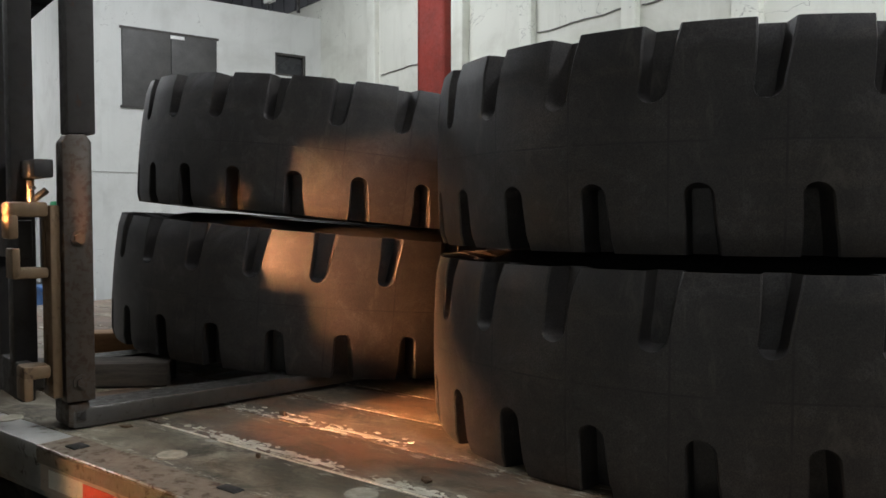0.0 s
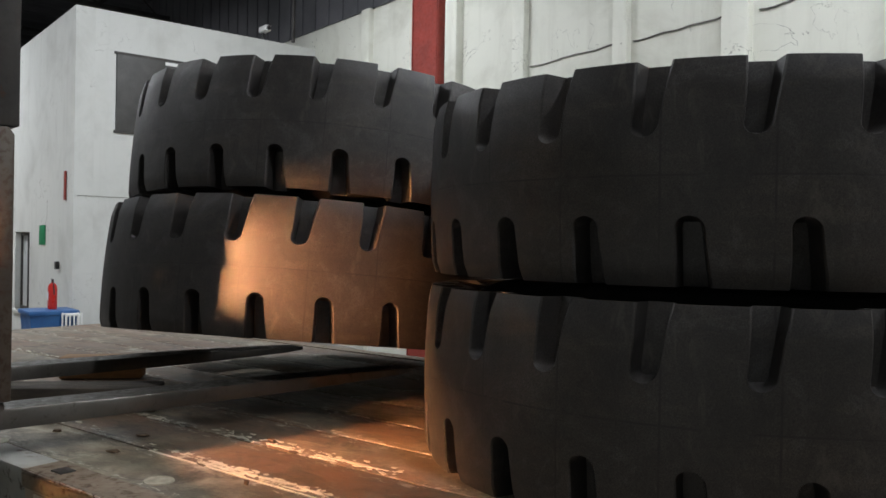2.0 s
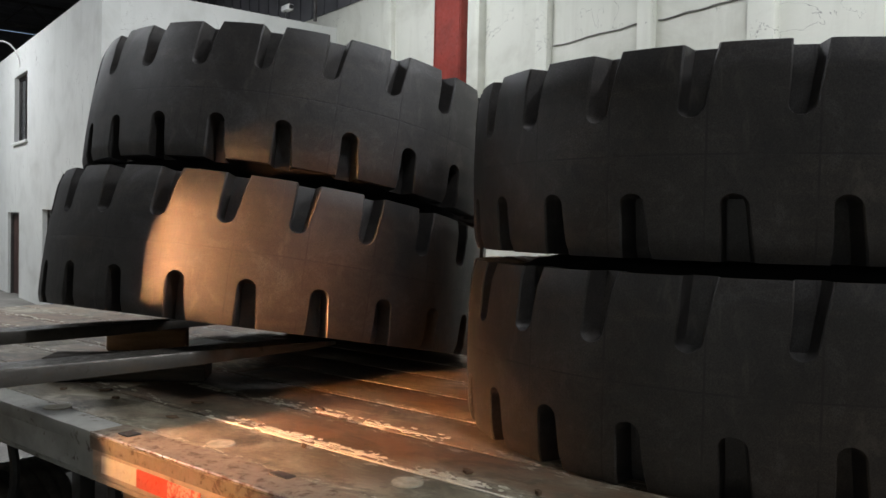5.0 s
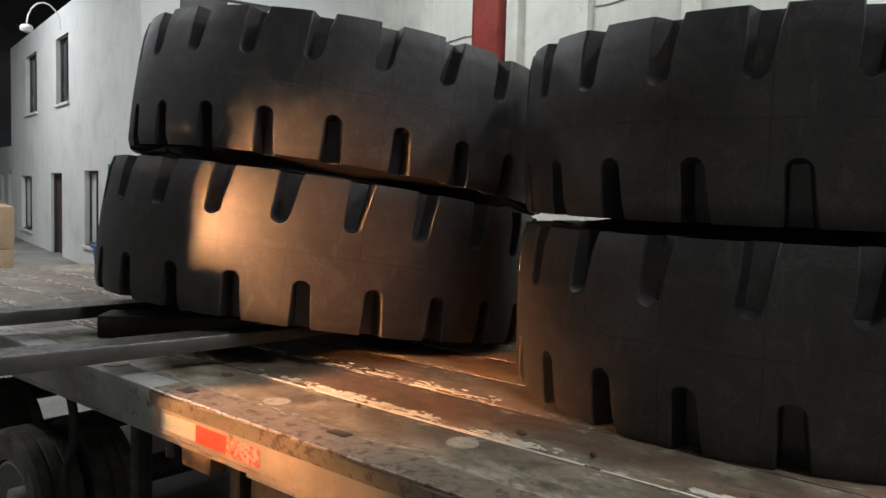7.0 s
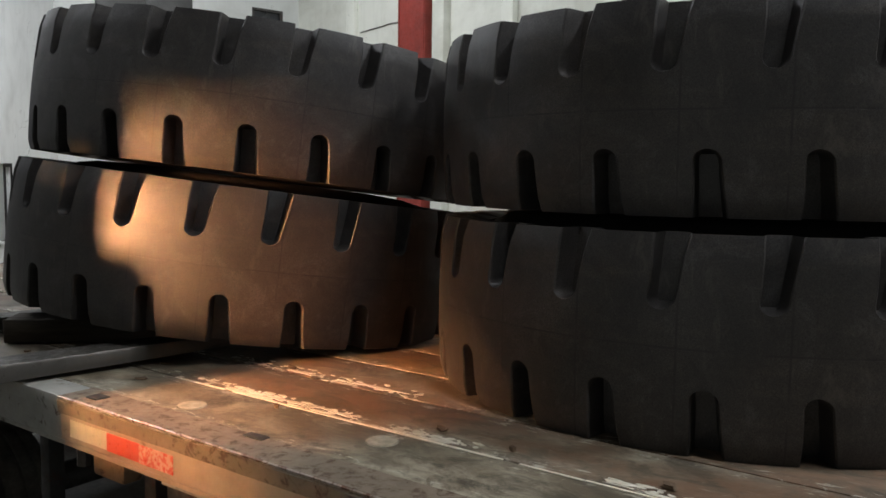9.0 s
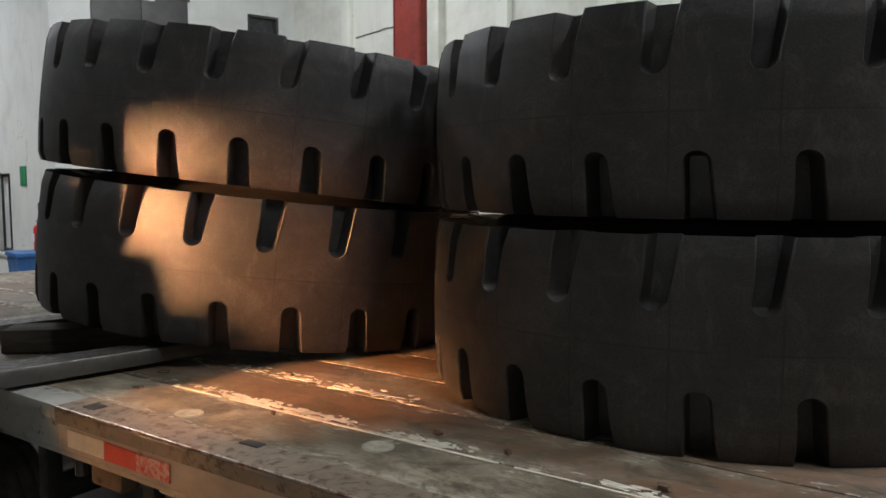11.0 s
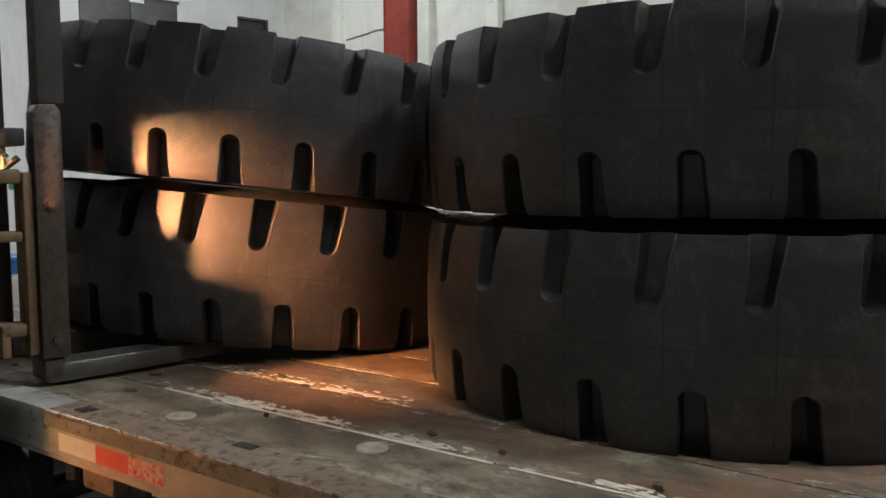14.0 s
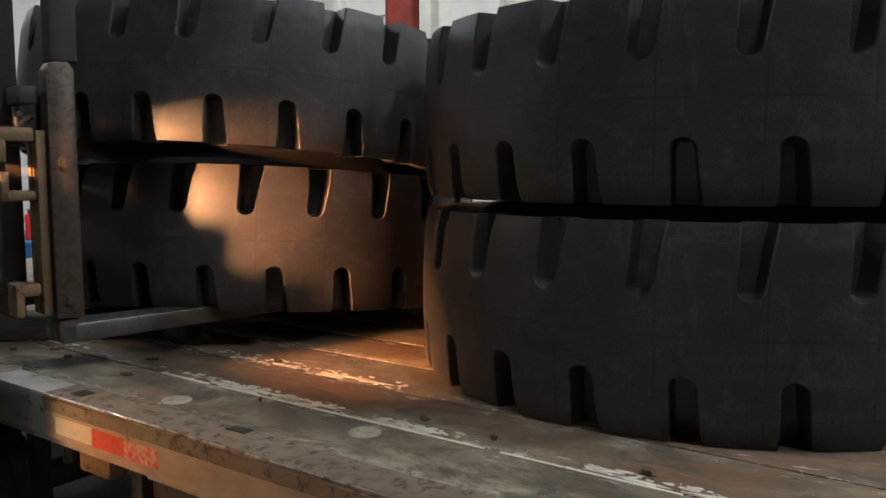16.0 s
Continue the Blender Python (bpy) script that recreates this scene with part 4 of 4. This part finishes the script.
for a, c, t in (((-0.09, -0.1), (-0.09, 0.030), (-0.012, 0)), ((0.0, -0.1), (0.11, 0.030), (0.012, 0)), ((-0.102, -0.1), (0.012, -0.1), (0, -0.012)), ((-0.102, 0.030), (0.122, 0.030), (0, 0.012))):
    part("headlamp_hood", plate(B(), a, c, t), BLACKP, fl, "black sheet side added to shape the headlamp beam", 0)
bm = B()
box(bm, -0.12, 0.16, -0.14, 0.1, -0.05, -0.001, 0.012, lampm)
part("headlamp_housing", bm, BLACKP, fl, "black headlamp housing")
bm = B()
box(bm, -0.022, 0.022, -0.026, 0.026, 0.003, 0.008, 0.0, lampm)
part("headlamp_bulb", bm, BEAM, fl, "glowing warm halogen lamp face", 0)

# low rail fill, added unseen at the machine's side, hooded down and forward
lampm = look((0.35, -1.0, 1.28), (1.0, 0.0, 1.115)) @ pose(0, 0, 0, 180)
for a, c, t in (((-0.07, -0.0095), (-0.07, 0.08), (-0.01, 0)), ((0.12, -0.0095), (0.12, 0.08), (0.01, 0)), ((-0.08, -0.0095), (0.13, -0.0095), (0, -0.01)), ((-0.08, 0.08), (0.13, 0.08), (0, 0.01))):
    part("work_lamp_hood", plate(B(), a, c, t, 0.12), BLACKP, fl, "black sheet side of the added rail fill", 0)
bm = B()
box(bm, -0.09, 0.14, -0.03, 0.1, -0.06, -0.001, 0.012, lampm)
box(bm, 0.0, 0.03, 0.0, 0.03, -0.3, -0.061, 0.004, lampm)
part("work_lamp_housing", bm, BLACKP, fl, "black housing of the added rail fill, on a bracket")
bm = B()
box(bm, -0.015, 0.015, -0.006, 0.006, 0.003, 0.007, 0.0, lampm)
part("work_lamp_bulb", bm, RAILFILL, fl, "glowing warm face of the added rail fill", 0)

# worn pale paint: a thin broken line along a seam and flaking patches beside it
rng = random.Random(11)
x = -1.66
while x < 5.0:
    x2 = x + rng.uniform(0.15, 0.5)
    bm = B()
    box(bm, x, x2 - rng.choice((0.004, 0.004, 0.05)), -1.168, -1.160 + rng.uniform(-0.001, 0.002), DECK - 0.002, DECK + 0.0022)
    part("paint_line", bm, LINEM, tr, "thin pale worn paint line", 0)
    x = x2
bm = B()
for y0, y1, xa, xb, n, s in ((-1.148, -1.10, -1.75, 3.0, 240, 0.03), (-1.15, -1.115, -1.4, -0.5, 45, 0.1), (-1.15, -1.105, -0.2, 0.9, 45, 0.09), (-0.86, -0.82, -1.6, -0.9, 14, 0.1), (-1.155, -1.09, -1.55, -0.6, 60, 0.035), (-0.86, -0.78, -1.75, -0.75, 70, 0.03), (-0.87, -0.83, -5.2, -1.9, 120, 0.045), (-1.148, -1.09, -5.2, -1.9, 120, 0.045), (-0.57, -0.53, -5.2, -2.6, 70, 0.045), (-0.28, -0.24, -5.2, -3.0, 70, 0.045)):
    for k in range(n):
        cx, cy = rng.uniform(xa, xb), rng.uniform(y0, y1)
        if noise.noise((cx * 2.3, y0 * 7, 4)) < -0.12:
            continue
        m = rng.randint(5, 8)
        lx, ly = 0.38 * s * rng.uniform(0.2, 1.9), 0.0075 * rng.uniform(0.3, 1.5)
        ring = [(cx + lx * rng.uniform(0.55, 1.2) * math.cos(2 * math.pi * q / m), cy + ly * rng.uniform(0.5, 1.3) * math.sin(2 * math.pi * q / m)) for q in range(m)]
        zt = DECK + 0.0012 + 0.0008 * rng.random()
        top = [bm.verts.new((px, py, zt)) for px, py in ring]
        low = [bm.verts.new((px, py, DECK - 0.003)) for px, py in ring]
        bm.faces.new(top)
        for q in range(m):
            bm.faces.new((top[q], top[(q + 1) % m], low[(q + 1) % m], low[q]))
ob = part("flaking_paint", bm, FLAKEM, tr, "flaking pale paint on the boards", 0)
tagged(ob, kind="stuff")

# ---- deck boards ----
seams = [-1.424, -1.155, -0.865, -0.575, -0.285, 0.005, 0.295, 0.585, 0.875, 1.145]
for ya, yb in zip(seams, seams[1:]):
    xs = [X0, -2.9 + 0.7 * math.sin(ya * 9), 2.6 + 0.6 * math.sin(ya * 5 + 1), 5.6, X1]
    for xa, xb in zip(xs, xs[1:]):
        bm = B()
        box(bm, -(xb - xa) / 2 + 0.003, (xb - xa) / 2 - 0.003, -(yb - ya) / 2 + 0.004, (yb - ya) / 2 - 0.004, -0.04, 0, 0.004)
        ob = part("plank", bm, BOARD if ya < -1.3 else INNERBOARD, tr)
        ob.location = ((xa + xb) / 2, (ya + yb) / 2, DECK)


def motions():
    walk(moving_low, [
        (0, lean(-2.154, 0.326, 1.217, -2.8, 3.9, -37.8)),
        (0.5, lean(-2.143, 0.320, 1.205, -3.4, 3.1, -38.1)),
        (1, lean(-2.130, 0.317, 1.214, -4.7, 2.8, -38.6)),
        (1.5, lean(-2.123, 0.312, 1.277, -5.5, 0.3, -39.5)),
        (2, lean(-2.118, 0.292, 1.354, -7.4, -1.0, -40.6)),
        (2.5, lean(-2.107, 0.268, 1.312, -8.0, -1.1, -41.3)),
        (3, lean(-2.159, 0.179, 1.304, -8.9, -1.7, -43.3)),
        (5.5, lean(-2.296, -0.196, 1.304, -10.6, 0.6, -42.9)),
        (6, lean(-2.288, -0.185, 1.295, -10.2, 0.8, -43.4)),
        (6.5, lean(-2.276, -0.186, 1.267, -8.9, 1.6, -43.2)),
        (7, lean(-2.258, -0.184, 1.232, -7.3, 2.8, -42.7)),
        (7.5, lean(-2.254, -0.183, 1.217, -6.2, 3.9, -42.4)),
        (8, lean(-2.243, -0.187, 1.221, -5.4, 4.7, -42.3)),
        (8.5, lean(-2.249, -0.179, 1.229, -5.1, 4.8, -42.7)),
        (9, lean(-2.246, -0.171, 1.228, -5.1, 4.9, -43.3)),
        (11.5, lean(-2.211, 0.010, 1.247, -2.6, 5.7, -51.1)),
        (12, lean(-2.209, 0.027, 1.253, -3.5, 6.5, -52.0)),
        (12.5, lean(-2.206, 0.038, 1.256, -3.3, 6.6, -52.5)),
        (13, lean(-2.206, 0.048, 1.243, -3.4, 5.6, -52.8)),
        (13.5, lean(-2.206, 0.061, 1.230, -3.4, 4.9, -53.0)),
        (14, lean(-2.209, 0.073, 1.215, -3.8, 4.3, -53.4)),
        (14.5, lean(-2.208, 0.080, 1.199, -4.2, 3.5, -53.6)),
        (15, lean(-2.207, 0.087, 1.185, -4.3, 2.8, -53.9)),
        (15.5, lean(-2.211, 0.098, 1.174, -4.7, 2.0, -54.1)),
        (16, lean(-2.231, 0.111, 1.225, -4.8, -0.6, -54.6)),
    ])
    walk(moving_top, [
        (0, lean(-2.162, 0.488, 1.836, -4.2, 3.8, -54.2)),
        (0.5, lean(-2.150, 0.485, 1.823, -4.8, 3.1, -54.8)),
        (1, lean(-2.151, 0.488, 1.829, -5.5, 2.2, -55.3)),
        (1.5, lean(-2.163, 0.492, 1.893, -6.5, 0.2, -56.2)),
        (2, lean(-2.174, 0.487, 1.962, -7.9, -1.1, -57.0)),
        (2.5, lean(-2.158, 0.458, 1.919, -8.6, -1.6, -57.6)),
        (3, lean(-2.199, 0.369, 1.909, -9.3, -2.4, -59.7)),
        (5.5, lean(-2.348, 0.042, 1.908, -11.9, -0.2, -58.5)),
        (6, lean(-2.318, 0.033, 1.902, -11.5, 0.1, -59.1)),
        (6.5, lean(-2.298, 0.022, 1.876, -10.0, 0.9, -59.0)),
        (7, lean(-2.268, -0.002, 1.845, -8.4, 2.4, -58.3)),
        (7.5, lean(-2.246, -0.027, 1.832, -6.8, 3.3, -57.9)),
        (8, lean(-2.236, -0.030, 1.834, -5.8, 4.3, -58.1)),
        (8.5, lean(-2.239, -0.037, 1.842, -5.5, 4.3, -58.0)),
        (9, lean(-2.237, -0.038, 1.843, -5.4, 4.2, -57.9)),
        (11.5, lean(-2.199, 0.017, 1.859, -3.7, 5.8, -61.9)),
        (12, lean(-2.199, 0.014, 1.865, -3.8, 5.8, -61.7)),
        (12.5, lean(-2.201, 0.016, 1.869, -3.7, 5.8, -61.8)),
        (13, lean(-2.202, 0.011, 1.857, -4.1, 5.4, -61.6)),
        (13.5, lean(-2.201, 0.007, 1.848, -4.5, 4.5, -61.4)),
        (14, lean(-2.201, 0.001, 1.835, -5.0, 3.9, -61.2)),
        (14.5, lean(-2.200, -0.009, 1.821, -5.6, 3.4, -61.1)),
        (15, lean(-2.201, -0.011, 1.809, -6.0, 2.9, -61.0)),
        (15.5, lean(-2.209, 0.004, 1.801, -6.8, 2.3, -61.1)),
        (16, lean(-2.238, -0.007, 1.863, -6.6, -0.6, -61.9)),
    ])
    walk(fl, [(t, pose(x, y, 0, 0, 0, -17)) for t, x, y in FORKLIFT_PATH])
    walk(carriage, [(t, pose(0, 0, z, tilt)) for t, z, tilt in FORK_LIFT])


FORKLIFT_PATH = [(0, -1.857, -1.277), (0.5, -1.867, -1.297), (1, -1.893, -1.348), (1.5, -1.95, -1.41), (2, -1.975, -1.458), (2.5, -1.98, -1.458), (3, -2.03, -1.5),
                 (5.5, -2.2, -2.1), (7, -2.2, -2.1), (9, -2.2, -2.0), (11.5, -2.16, -1.49), (12, -2.09, -1.281), (12.5, -2.08, -1.261),
                 (13.5, -2.078, -1.261), (14.5, -1.983, -1.243), (16, -1.963, -1.236)]
FORK_LIFT = [(0, DECK + 0.012, 0), (1, DECK + 0.04, 0), (2, DECK + 0.1, 0), (3, DECK + 0.1, 0), (5.5, DECK + 0.14, 0.5), (7, DECK + 0.055, 0.5), (9, DECK + 0.015, 0.3),
             (11.5, DECK + 0.02, 0), (15, DECK + 0.02, 0), (15.4, DECK + 0.04, 0), (16, DECK + 0.11, 0)]
motions()
